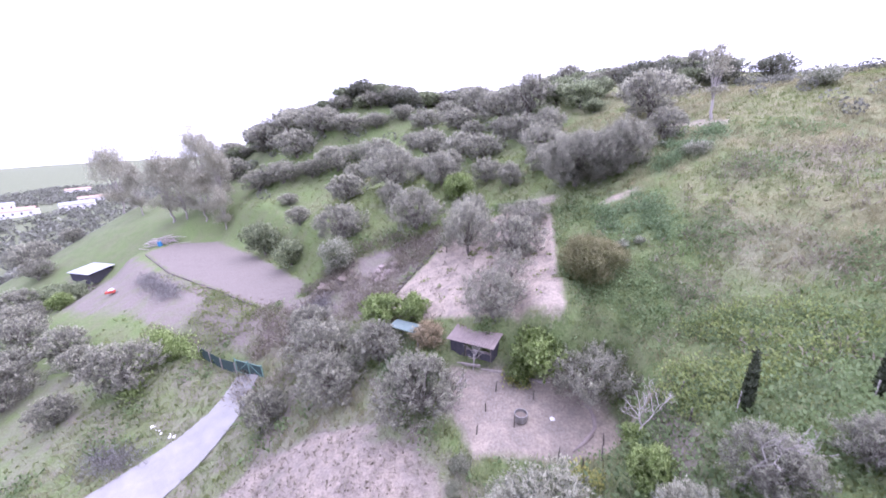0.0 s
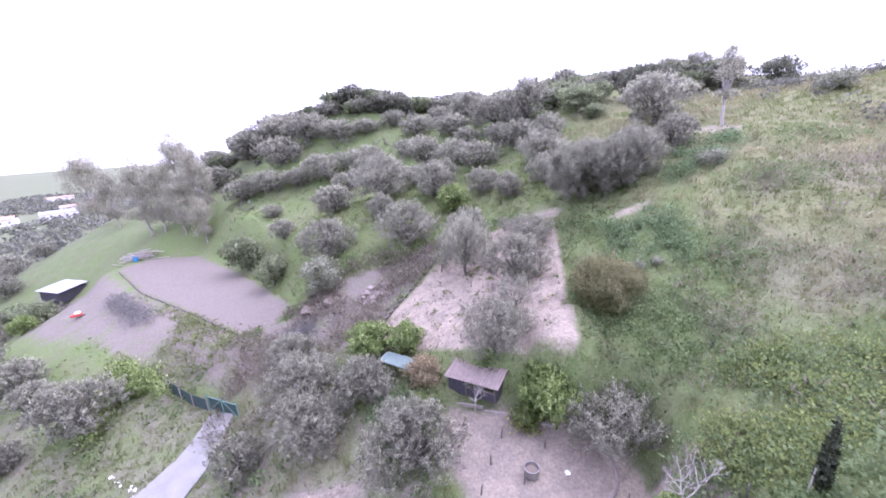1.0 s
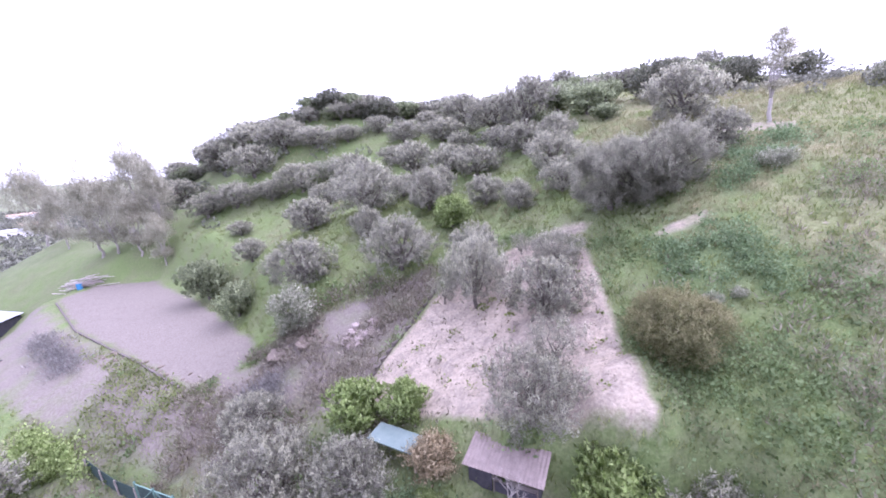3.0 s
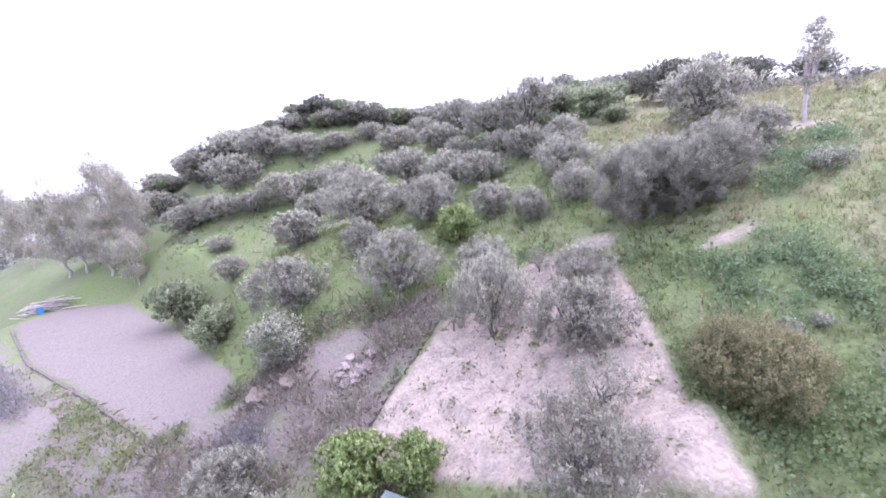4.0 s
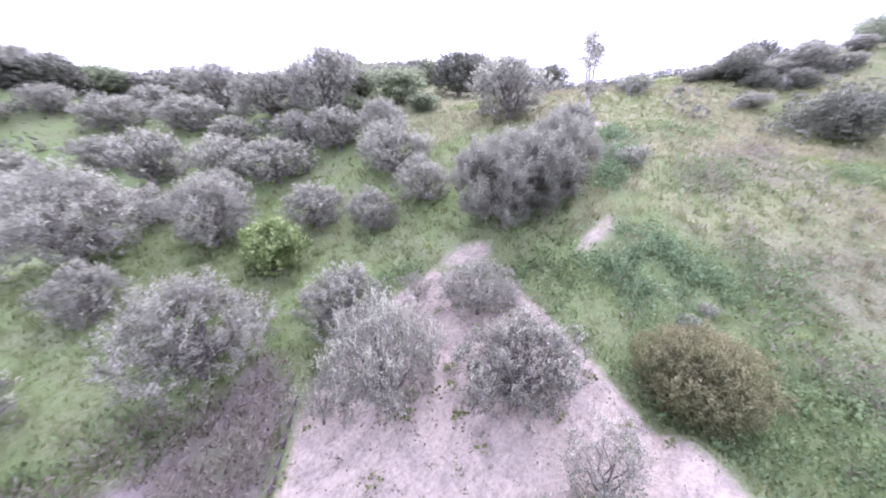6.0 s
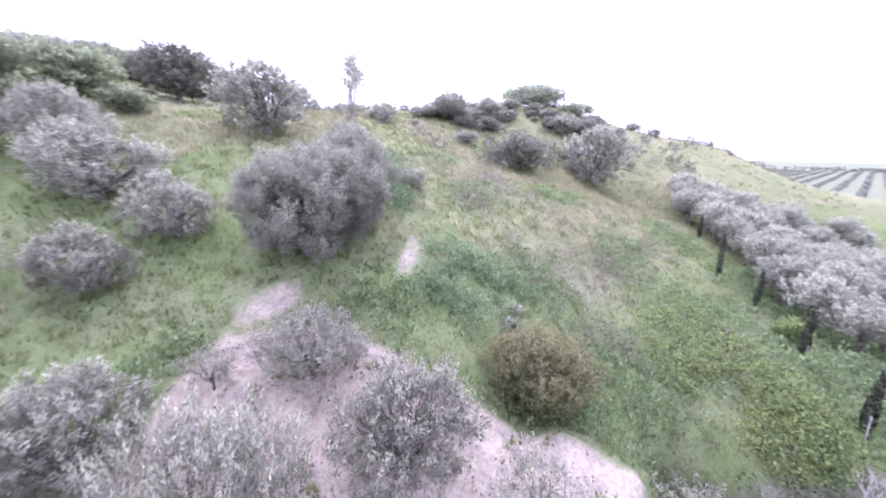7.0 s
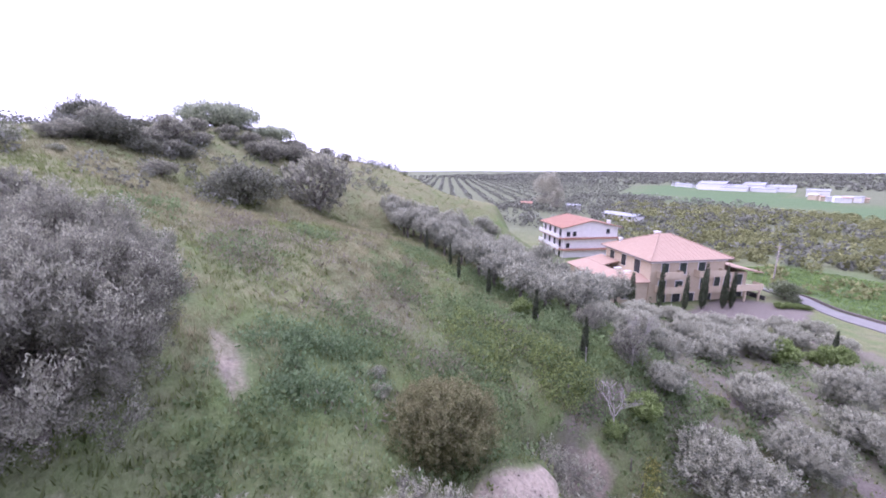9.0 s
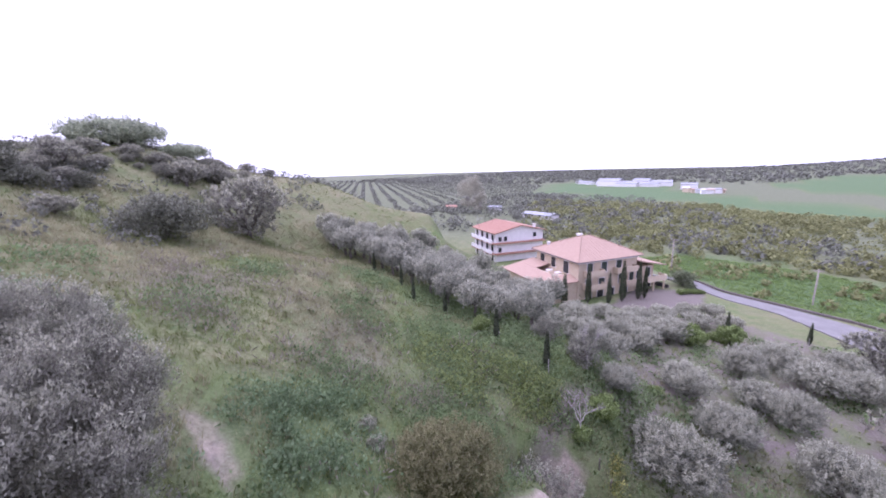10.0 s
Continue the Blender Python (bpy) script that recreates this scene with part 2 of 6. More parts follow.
def tree(name, label, category, group, seed, wide, high, low, lobes, lobe, count, size, slim, leaf, bark, trunk=0.2, kind="", bare=False, lit_shoots=None, **more):
    """A tree: a trunk with limbs that reach into the lobes of its crown."""
    ob = thing(name, label, category, group, kind)
    rng = random.Random(seed)
    spots = crown_lobes(seed, wide, high, low, lobes, lobe)
    verts, faces = [], []
    fork = Vector((rng.uniform(-0.2, 0.2), rng.uniform(-0.2, 0.2), max(0.5, low * 0.75)))
    tube_arrays(limb(rng, (0, 0, -0.5), fork, 0.12), [trunk * f for f in (1.5, 1.15, 1.0, 0.95, 0.9)], 8, verts, faces)
    for x, y, z, q in spots[::3]:
        way = limb(rng, fork, (x * 0.85, y * 0.85, z), 0.25)
        if bare:
            limb_v, limb_f = [], []
            tube_arrays(way, [trunk * f for f in (0.6, 0.45, 0.33, 0.22, 0.1)], 6, limb_v, limb_f)
            part("branch", mesh_of("branch", limb_v, limb_f, bark, True), ob)
        else:
            tube_arrays(way, [trunk * f for f in (0.6, 0.45, 0.33, 0.22, 0.1)], 6, verts, faces)
    part("trunk", mesh_of("trunk", verts, faces, bark, True), ob)
    v, f, soft, tips = leaves(seed, spots, count, size, slim, **more)
    if lit_shoots is None:
        part("crown", leaf_mesh("crown", v, f, leaf, soft), ob)
        return ob
    k = f.shape[1]
    # the tips' paler colour holds both young growth and painted toplight
    for name, keep, mat, words in (("crown", ~tips, leaf, ""), ("leaf_fringe", tips, lit_shoots, "paler young leaf tips with toplight put into the colour")):
        pick = np.repeat(keep, k)
        part(name, leaf_mesh(name, v[pick], np.arange(keep.sum() * k).reshape(-1, k), mat, soft[pick]), ob, words)
    return ob


# ---- the lie of the land: broad swells, middle humps and small ones, then two levelled places ----
BROAD_SWELLS = [
    (42.0, 98.0, 23.49), (126.0, 14.0, 29.78), (-42.0, 182.0, 10.27), (-126.0, 14.0, -11.95), (-168.0, 140.0, -10.59),
    (126.0, 140.0, 14.48), (-42.0, -28.0, -1.93), (168.0, -70.0, -5.73), (-168.0, -70.0, -7.48), (210.0, 98.0, -7.47),
    (42.0, -154.0, -4.58), (-84.0, -112.0, -6.71), (-210.0, 14.0, -4.08), (168.0, -112.0, 5.18), (42.0, 182.0, 9.87),
    (-168.0, 56.0, -7.82), (-210.0, 140.0, -0.65), (168.0, -28.0, -11.75), (168.0, 56.0, 16.87), (84.0, -112.0, -2.23),
    (-168.0, 182.0, -14.60), (-84.0, 140.0, 14.23), (-84.0, 56.0, -4.49), (0.0, 182.0, 15.62), (210.0, -28.0, -11.47),
    (42.0, -70.0, -1.60), (-168.0, -28.0, -10.06), (-168.0, 98.0, -7.61),
]
MIDDLE_HUMPS = [
    (-25.2, 114.8, 10.54), (-25.2, 26.6, -4.86), (33.6, 26.6, 4.05), (82.6, -12.6, 7.40), (-5.6, 16.8, 0.13),
    (-5.6, 105.0, 3.45), (-54.6, 114.8, 0.09), (-84.0, 124.6, 2.90), (72.8, 16.8, -0.23), (23.8, -32.2, -1.67),
    (-54.6, 26.6, -4.61), (-84.0, -32.2, -6.06), (63.0, -32.2, 9.46), (82.6, -42.0, -10.40), (53.2, 85.4, 1.98),
    (63.0, 36.4, 4.19), (23.8, 46.2, 3.99), (23.8, 7.0, 0.97), (43.4, -22.4, 0.58), (-35.0, 95.2, 3.74),
    (-44.8, 124.6, 5.09), (92.4, 36.4, -2.27), (-15.4, 56.0, 4.85), (-5.6, -32.2, 0.94), (92.4, 7.0, 7.57),
    (43.4, 7.0, 2.02), (-84.0, 75.6, -6.56), (53.2, 124.6, -5.44), (-25.2, 7.0, -3.94), (-74.2, 105.0, 0.65),
    (23.8, 75.6, 3.61), (43.4, 56.0, 2.49), (72.8, 56.0, 2.07), (92.4, 105.0, 2.99), (-25.2, 75.6, -1.35),
    (14.0, 124.6, 3.47), (63.0, -2.8, 4.26), (14.0, -12.6, 0.38), (-44.8, -32.2, -2.25), (-15.4, 95.2, 2.11),
    (-44.8, 46.2, 1.57), (43.4, 75.6, -1.18), (82.6, 7.0, -6.36), (53.2, -12.6, -3.56), (-74.2, 114.8, -7.13),
    (-64.4, 124.6, 3.55), (4.2, 85.4, 1.16), (43.4, -42.0, -2.05), (4.2, 124.6, 5.33), (-54.6, 65.8, 1.25),
]
SMALL_HUMPS = [
    (5.6, 16.8, -6.23), (11.2, 11.2, 5.42), (11.2, 28.0, 1.67), (-22.4, 44.8, -2.40), (-5.6, 39.2, -1.01),
    (-33.6, 56.0, -1.25), (22.4, 22.4, -1.34), (-39.2, 72.8, 3.20), (-39.2, 61.6, -2.08), (56.0, 11.2, -3.35),
    (0.0, 5.6, -1.55), (50.4, 28.0, -0.93),
]

# crest and ridge on the east, and two small corrections: x, y, height, size
EAST_HUMPS = [
    (42.6, 47.1, 1.97, 8.0), (34.0, 47.7, -0.53, 7.0), (78.0, 25.5, 3.51, 9.0), (74.0, 17.0, 4.92, 9.0),
    (82.0, 8.0, 3.81, 9.0), (66.0, 24.0, -0.67, 7.0), (56.0, 21.0, 1.23, 7.0), (76.0, 36.0, 1.54, 9.0),
    (58.0, 42.0, 0.57, 8.0), (114.0, 46.0, -2.0, 15.0), (114.0, 28.0, -0.39, 15.0), (108.0, 8.0, -5.45, 15.0),
    (100.0, -8.0, -2.12, 12.0), (130.0, 36.0, -12.55, 18.0), (14.0, 122.0, -6.5, 15.0), (12.4, 29.6, -1.1, 2.6), (5.0, 29.4, 0.8, 2.4),
]

FIELD = [(-63.0, 73.5), (-61.6, 79.8), (-51.8, 79.8), (-37.8, 67.2), (-21.0, 49.4), (-20.7, 44.1), (-24.1, 41.9), (-32.2, 47.9), (-47.6, 58.8)]
PATIO = [(-0.8, 26.0), (3.6, 25.6), (8.8, 23.6), (11.0, 22.6), (10.9, 19.9), (8.7, 17.9), (5.3, 18.5), (0.7, 19.0), (-1.7, 22.5)]
PLOT = [(-0.8, 42.6), (-5.6, 37.7), (-7.8, 34.4), (-2.9, 31.4), (3.8, 28.0), (6.8, 26.2), (7.8, 25.3), (8.7, 24.9), (9.0, 27.0), (9.5, 30.2), (10.3, 34.2), (11.5, 39.2), (9.2, 43.8), (6.4, 44.4)]
PLOT_END = [(6.6, 26.8), (8.0, 25.5), (8.9, 25.0), (9.3, 26.4), (9.3, 28.2), (7.6, 28.2)]
SANDY = [(-13.4, 22.5), (-9.7, 22.4), (-7.3, 22), (-5, 20.4), (-1.8, 18.3), (-1.4, 16), (-8.5, 15), (-14.5, 17), (-19.3, 20.6), (-17.5, 22)]
LANE = [(-21.3, 33.5), (-21.3, 31.0), (-21.7, 28.6), (-23.4, 25.0), (-25.3, 22.3), (-29.6, 17.2), (-35.8, 11.0), (-40.2, 15.0), (-34.2, 20.8), (-29.6, 25.4), (-27.4, 27.4), (-25.2, 29.6), (-24.4, 31.4), (-23.9, 33.5)]
BANK = [(9.8, 22.4), (10.9, 21.8), (11.0, 18.5), (10.2, 16.8), (8.6, 16.4), (8.8, 19)]
SCARS = [[(28.4, 49.0), (31.4, 47.2), (33.6, 44.6), (32.4, 43.4), (29.4, 46.2)], [(15.6, 37.4), (17.8, 37.6), (19.9, 37.3), (18.6, 36.3), (16.4, 36.6)], [(11.2, 44.6), (13.4, 42.4), (12.2, 41.6), (9.6, 43.6)]]
NETTLES = [
    [(21.8, 38.4), (22.0, 39.8), (27.2, 43.6), (32.2, 43.4), (30.0, 40.2), (24.4, 38.2)],
    [(14.2, 33.4), (15.2, 36.2), (17.2, 37.4), (19.8, 35.2), (20.2, 32.0), (18.6, 29.4), (16.0, 30.4)],
    [(-6.6, 27.2), (-2.6, 26.4), (-2.0, 24.0), (-5.4, 23.6)],
]
STALKS = [[(23.2, 31.0), (27.0, 26.0), (27.6, 21.0), (22.4, 22.4), (19.8, 28.8)], [(31, 37), (36, 33), (35, 28), (30, 30)], [(26, 34.6), (29, 36.4), (30, 33), (27, 32)], [(17.4, 25.6), (19.6, 24.2), (18.0, 22.0), (16.2, 23.6)]]
YARD = [(31, -20), (21, -21.5), (9.5, -31.5), (6.5, -40), (8, -51), (16, -52), (36, -38)]
HOUSE_YARD = [(66, -48), (54, -33), (46, -37), (38, -50), (50, -66)]
TRACK = [(-24, 40.5), (-18, 38), (-12, 40.5), (-8.5, 42.5), (-9.5, 45), (-17, 43.5), (-22, 41.8), (-33, 47.2), (-49, 58), (-66, 70), (-72, 66), (-58, 53), (-40, 42), (-30, 36)]


def swell(x, y):
    z = np.zeros_like(x)
    for rows, size in ((BROAD_SWELLS, 44.8), (MIDDLE_HUMPS, 11.2), (SMALL_HUMPS, 6.3)):
        for cx, cy, h in rows:
            z += h * np.exp(-((x - cx) ** 2 + (y - cy) ** 2) / (2 * size * size))
    for cx, cy, h, size in EAST_HUMPS:
        z += h * np.exp(-((x - cx) ** 2 + (y - cy) ** 2) / (2 * size * size))
    return z


def inset(x, y, poly):
    """How far each place lies inside the outline; outside: minus."""
    best, inside = np.full_like(x, 1e9), np.zeros(x.shape, bool)
    for (x1, y1), (x2, y2) in zip(poly, poly[1:] + poly[:1]):
        f = np.clip(((x - x1) * (x2 - x1) + (y - y1) * (y2 - y1)) / ((x2 - x1) ** 2 + (y2 - y1) ** 2), 0, 1)
        best = np.minimum(best, np.hypot(x - x1 - f * (x2 - x1), y - y1 - f * (y2 - y1)))
        inside ^= ((y1 > y) != (y2 > y)) & (x < (x2 - x1) * (y - y1) / (y2 - y1 + 1e-9) + x1)
    return np.where(inside, best, -best)


def height(x, y):
    """The ground's height."""
    x, y = np.asarray(x, float), np.asarray(y, float)
    z = swell(x, y)
    far = np.clip((np.hypot(x, y - 20) - 130) / 120, 0, 1)
    side = np.clip((-20 - x + 0.35 * y) / 160, 0, 1)
    plain_z = -6.0 - 24.0 * side
    z = z * (1 - far) + plain_z * far
    for poly, z0, gx, gy, cx, cy, soft in ((FIELD, 0.2, 0.005, -0.01, -42, 59, 7.0), (PATIO, -0.2, 0.0, 0.28, 5, 22.4, 2.0), (PLOT_END, 7.0, 0.3, 0.3, 9.0, 26.0, 1.8), (YARD, -1.5, 0.0, 0.0, 15, -30, 7.0), (HOUSE_YARD, -0.65, 0.0, 0.0, 42, -35, 9.0)):
        w = np.clip((inset(x, y, poly) + soft) / soft, 0, 1)
        w = w * w * (3 - 2 * w)
        z = z * (1 - w) + w * (z0 + gx * (x - cx) + gy * (y - cy))
    # far hills on the horizon
    for cx, cy, r, h in ((-640, -1500, 280, 42), (-1500, 1100, 500, 14), (700, -2000, 900, 8)):
        z = z + h * np.exp(-((x - cx) ** 2 + (y - cy) ** 2) / (2 * r * r))
    return z


def ground_at(x, y):
    return float(height(np.array([x]), np.array([y]))[0])


def graded(lo, hi, step, end, n):
    core = np.arange(lo, hi + step / 2, step)
    away = end * np.geomspace(0.0005, 1, n)
    up, down = hi + away, lo - away[::-1]
    return np.concatenate([down, core, up])


gx, gy = graded(-78, 66, 0.6, 2600, 44), graded(-22, 92, 0.6, 2600, 44)
GX, GY = np.meshgrid(gx, gy)
GZ = height(GX, GY)
rough = np.random.default_rng(3).normal(size=GX.shape) * 0.05
near = (np.abs(GX) < 90) & (GY > -40) & (GY < 110)
GZ = GZ + np.where(near, rough, 0)
nx, ny = len(gx), len(gy)
idx = np.arange(nx * ny).reshape(ny, nx)
quads = np.stack([idx[:-1, :-1], idx[:-1, 1:], idx[1:, 1:], idx[1:, :-1]], -1).reshape(-1, 4)

# ground: meadow, with bare sand and soil where it is worked
GROUND, n, l, b = material("meadow_and_soil", 0.95)
pos = n.new("ShaderNodeTexCoord").outputs["Object"]
broad, mid_n, fine_n = noise_node(n, l, 0.055, 4.0, 0.6, pos), noise_node(n, l, 0.4, 6.0, 0.65, pos), noise_node(n, l, 5.0, 5.0, 0.7, pos)
lush = ramp(n, l, fine_n, [(0.3, (0.08, 0.118, 0.036)), (0.5, (0.12, 0.166, 0.058)), (0.72, (0.166, 0.212, 0.088))])
dry = ramp(n, l, fine_n, [(0.3, (0.134, 0.125, 0.066)), (0.5, (0.215, 0.2, 0.11)), (0.72, (0.305, 0.284, 0.178))])
sandc = ramp(n, l, fine_n, [(0.28, (0.225, 0.188, 0.145)), (0.5, (0.33, 0.281, 0.221)), (0.75, (0.43, 0.378, 0.304))])
soilc = ramp(n, l, fine_n, [(0.28, (0.122, 0.106, 0.088)), (0.5, (0.172, 0.151, 0.13)), (0.75, (0.24, 0.213, 0.185))])


def mask(name, wobble, edge):
    """A worked patch with a ragged border."""
    a = n.new("ShaderNodeAttribute")
    a.attribute_name = name
    k = n.new("ShaderNodeMath")
    k.operation = "MULTIPLY_ADD"
    l.new(mid_n, k.inputs[0])
    k.inputs[1].default_value = wobble
    l.new(a.outputs["Fac"], k.inputs[2])
    r = n.new("ShaderNodeMapRange")
    r.inputs[1].default_value, r.inputs[2].default_value = wobble * 0.5 - edge, wobble * 0.5 + edge
    l.new(k.outputs[0], r.inputs[0])
    return r.outputs[0]


dryness = n.new("ShaderNodeAttribute")
dryness.attribute_name = "dry"
dmix = n.new("ShaderNodeMath")
dmix.operation = "MULTIPLY_ADD"
l.new(mid_n, dmix.inputs[0])
dmix.inputs[1].default_value = 1.6
l.new(dryness.outputs["Fac"], dmix.inputs[2])
dm = n.new("ShaderNodeMapRange")
dm.inputs[1].default_value, dm.inputs[2].default_value = 0.8, 1.5
l.new(dmix.outputs[0], dm.inputs[0])
shadowy = ramp(n, l, fine_n, [(0.3, (0.084, 0.099, 0.0472)), (0.5, (0.134, 0.153, 0.0732)), (0.72, (0.194, 0.21, 0.116))])
patchy = n.new("ShaderNodeMapRange")
patchy.inputs[1].default_value, patchy.inputs[2].default_value = 0.4, 0.62
l.new(noise_node(n, l, 0.22, 6.0, 0.7, pos), patchy.inputs[0])
lush = mix(n, l, patchy.outputs[0], lush, shadowy)
col = mix(n, l, dm.outputs[0], lush, dry)
woods = ramp(n, l, mid_n, [(0.35, (0.095, 0.112, 0.062)), (0.65, (0.162, 0.178, 0.108))])
distance = n.new("ShaderNodeAttribute")
distance.attribute_name = "wooded"
nettle_bed = n.new("ShaderNodeAttribute")
nettle_bed.attribute_name = "nettle"
col = mix(n, l, nettle_bed.outputs["Fac"], col, ramp(n, l, fine_n, [(0.3, (0.072, 0.108, 0.045)), (0.5, (0.11, 0.158, 0.068)), (0.72, (0.155, 0.21, 0.098))]))
stalk_bed = n.new("ShaderNodeAttribute")
stalk_bed.attribute_name = "stalk"
col = mix(n, l, stalk_bed.outputs["Fac"], col, ramp(n, l, fine_n, [(0.3, (0.13, 0.122, 0.08)), (0.5, (0.2, 0.188, 0.128)), (0.72, (0.27, 0.255, 0.185))]))
col = mix(n, l, distance.outputs["Fac"], col, woods)
col = mix(n, l, mask("soil", 2.4, 0.5), col, soilc)
blotch = n.new("ShaderNodeMapRange")
blotch.inputs[1].default_value, blotch.inputs[2].default_value = 0.42, 0.68
blotch.inputs[3].default_value, blotch.inputs[4].default_value = 0.0, 0.75
l.new(noise_node(n, l, 0.9, 6.0, 0.7, pos), blotch.inputs[0])
sandc = mix(n, l, blotch.outputs[0], sandc, soilc)
col = mix(n, l, mask("sand", 1.2, 0.25), col, sandc)
meadow = n.new("ShaderNodeAttribute")
meadow.attribute_name = "pasture"
col = mix(n, l, meadow.outputs["Fac"], col, ramp(n, l, mid_n, [(0.3, (0.075, 0.128, 0.052)), (0.7, (0.108, 0.165, 0.07))]))
l.new(col, b.inputs["Base Color"])
bump(n, l, b, fine_n, 0.7, 0.12)

ground_me = leaf_mesh("ground", np.stack([GX, GY, GZ], -1).reshape(-1, 3), quads, GROUND)
ground_me.polygons.foreach_set("use_smooth", [True] * len(ground_me.polygons))
sand = np.maximum(np.maximum(inset(GX, GY, PLOT), np.minimum(inset(GX, GY, PATIO), 0.0)), np.minimum(inset(GX, GY, SANDY) - 0.3, -0.02))
sand = np.maximum(sand, np.minimum(inset(GX, GY, BANK), 0.3))
for scar in SCARS:
    sand = np.maximum(sand, np.minimum(inset(GX, GY, scar), 0.1))
soil = np.maximum(np.maximum(inset(GX, GY, FIELD), inset(GX, GY, PATIO)), np.minimum(inset(GX, GY, TRACK) - 1.0, 0.25))
dry_zone = np.clip((GX - 14) / 14, -0.2, 1) * np.clip((GZ - 8.5) / 5, 0, 1) * 0.46 - 0.12 + np.clip((np.hypot(GX, GY - 20) - 75) / 60, 0, 0.35)
PASTURES = [[(180, -350), (260, -600), (132, -540), (62, -470), (13, -380), (-34, -296), (-150, -250), (-130, -200), (-25, -222), (23, -285), (80, -318)], [(-120, -330), (-420, -420), (-700, -900), (-150, -900), (-20, -520)], [(11, -58.5), (3, -51.5), (-4, -47.8), (-10, -46.2), (-18, -45), (-32, -42), (-46, -42), (-50, -60), (-34, -72), (-18, -84), (0, -88), (15, -90), (22, -78), (18, -64)]]
pasture = np.full_like(GX, -9.0)
for field in PASTURES:
    pasture = np.maximum(pasture, inset(GX, GY, field))
dry_zone = dry_zone - 0.5 * np.clip((14 - GX) / 10, 0, 1) * np.clip((GY - 40) / 8, 0, 1) * np.clip((112 - GY) / 10, 0, 1)
dry_zone = dry_zone + 0.3 * np.clip((-8 - GY) / 8, 0, 1) * np.clip((24 - GX) / 6, 0, 1) * np.clip((GY + 70) / 8, 0, 1)
dry_zone = np.where(pasture > 0, -1.0, dry_zone)
wooded = np.where(pasture > 0, 0.0, np.clip((np.hypot(GX, GY - 20) - 95) / 60, 0, 0.85))
GROVE_FLOOR = [(-72, 50), (-50, 38), (-27, 36), (-12, 32), (-6, 25), (3, 14), (12, 8), (18, -2), (24, -14), (14, -24), (2, -30), (-16, -26), (-30, -8)]
soil = np.maximum(soil, np.minimum(inset(GX, GY, GROVE_FLOOR), np.where(GX > -6, 0.1, np.where(GX < -18, -0.12, 0.15))))
DIRT = [(-23, 43.6), (-18, 45.0), (-12, 44.6), (-7, 44.6), (-1.4, 46.0), (-1.0, 43.4), (-5.2, 38.9), (-8.6, 33.4), (-13, 36), (-20, 38.5)]
soil = np.maximum(soil, np.minimum(inset(GX, GY, DIRT), 0.38))
soil = np.maximum(soil, np.minimum(inset(GX, GY, [(18, -27), (11, -26), (4, -38), (5, -45), (16, -42)]), 0.9))
BARE_YARD = [(-92, 84), (-66, 73), (-48, 58), (-33, 47.4), (-23, 41), (-12, 38), (-10, 33.5), (-20.5, 34.2), (-25, 36.4), (-31, 40), (-43, 46), (-58, 52), (-80, 66)]
soil = np.maximum(soil, np.minimum(inset(GX, GY, BARE_YARD) * 0.5, 0.42))
soil = np.maximum(soil, np.minimum(inset(GX, GY, SANDY), 0.7))
FOOTPATHS = [[(10.6, 20.0), (11.7, 19.2), (11.6, 16.4), (11.4, 13.0), (10.0, 11.6), (8.6, 6.0), (6.0, -1.5), (4.4, -0.6), (7.4, 8.0), (9.8, 13.0)], [(0.8, 2.4), (-2.6, 2.2), (-6.0, 0.6), (-5.4, -1.4), (-1.0, 0.0)]]
for way in FOOTPATHS:
    soil = np.maximum(soil, inset(GX, GY, way))
nettle, stalk = np.full_like(GX, -9.0), np.full_like(GX, -9.0)
for bed in NETTLES:
    nettle = np.maximum(nettle, inset(GX, GY, bed))
for bed in STALKS:
    stalk = np.maximum(stalk, inset(GX, GY, bed))
for key, values in (("nettle", np.clip(nettle / 2.4 + 0.25 + 0.5 * np.sin(GX * 1.3 + 2 * np.sin(GY * 0.9)) * np.sin(GY * 1.1), 0, 0.75) * (nettle > -1.5)), ("stalk", np.clip(stalk / 3.0 + 0.3, 0, 0.55)), ("sand", np.clip(sand, -4, 4)), ("soil", np.clip(soil, -4, 4)), ("dry", dry_zone), ("wooded", wooded), ("pasture", np.clip(pasture / 6, 0, 1))):
    att = ground_me.attributes.new(key, "FLOAT", "POINT")
    att.data.foreach_set("value", values.astype(np.float32).ravel())
ground = tagged(new("ground", ground_me), "grassy hillside with bare sandy plots and brown tilled soil", "ground", kind="structure")


# ---- trees ----
def forest(name, label, category, group, seeds, *shape, **more):
    return [tree(name, label, category, group, s, *shape, **more) for s in seeds]


olives = forest("olive_tree", "grey-green olive tree with a dense rounded crown", "tree", "olive trees", range(11, 16), 3.0, 4.3, 0.6, 40, 0.6, 27000, 0.1, 0.22, OLIVE_LEAF, BARK, 0.2, lit_shoots=LIT_OLIVE_SHOOT, shell=0.4, tuft=38, spread=0.19, corners=3)
big_olives = forest("olive_tree", "large old olive tree with a broad lumpy grey crown", "tree", "olive trees", range(16, 18), 3.0, 4.0, 0.5, 48, 0.58, 110000, 0.055, 0.24, SHADED_OLIVE_LEAF, BARK, 0.2, lit_shoots=LIT_OLIVE_SHOOT, shell=0.5, tuft=110, spread=0.2, corners=3, tip=1.2)
far_olives = forest("olive_tree", "grey-green olive tree in the hillside grove", "tree", "olive trees", range(21, 25), 3.0, 4.2, 0.6, 28, 0.74, 9500, 0.16, 0.24, OLIVE_LEAF, BARK, 0.2, lit_shoots=LIT_OLIVE_SHOOT, shell=0.32, tuft=22, spread=0.2, corners=3)
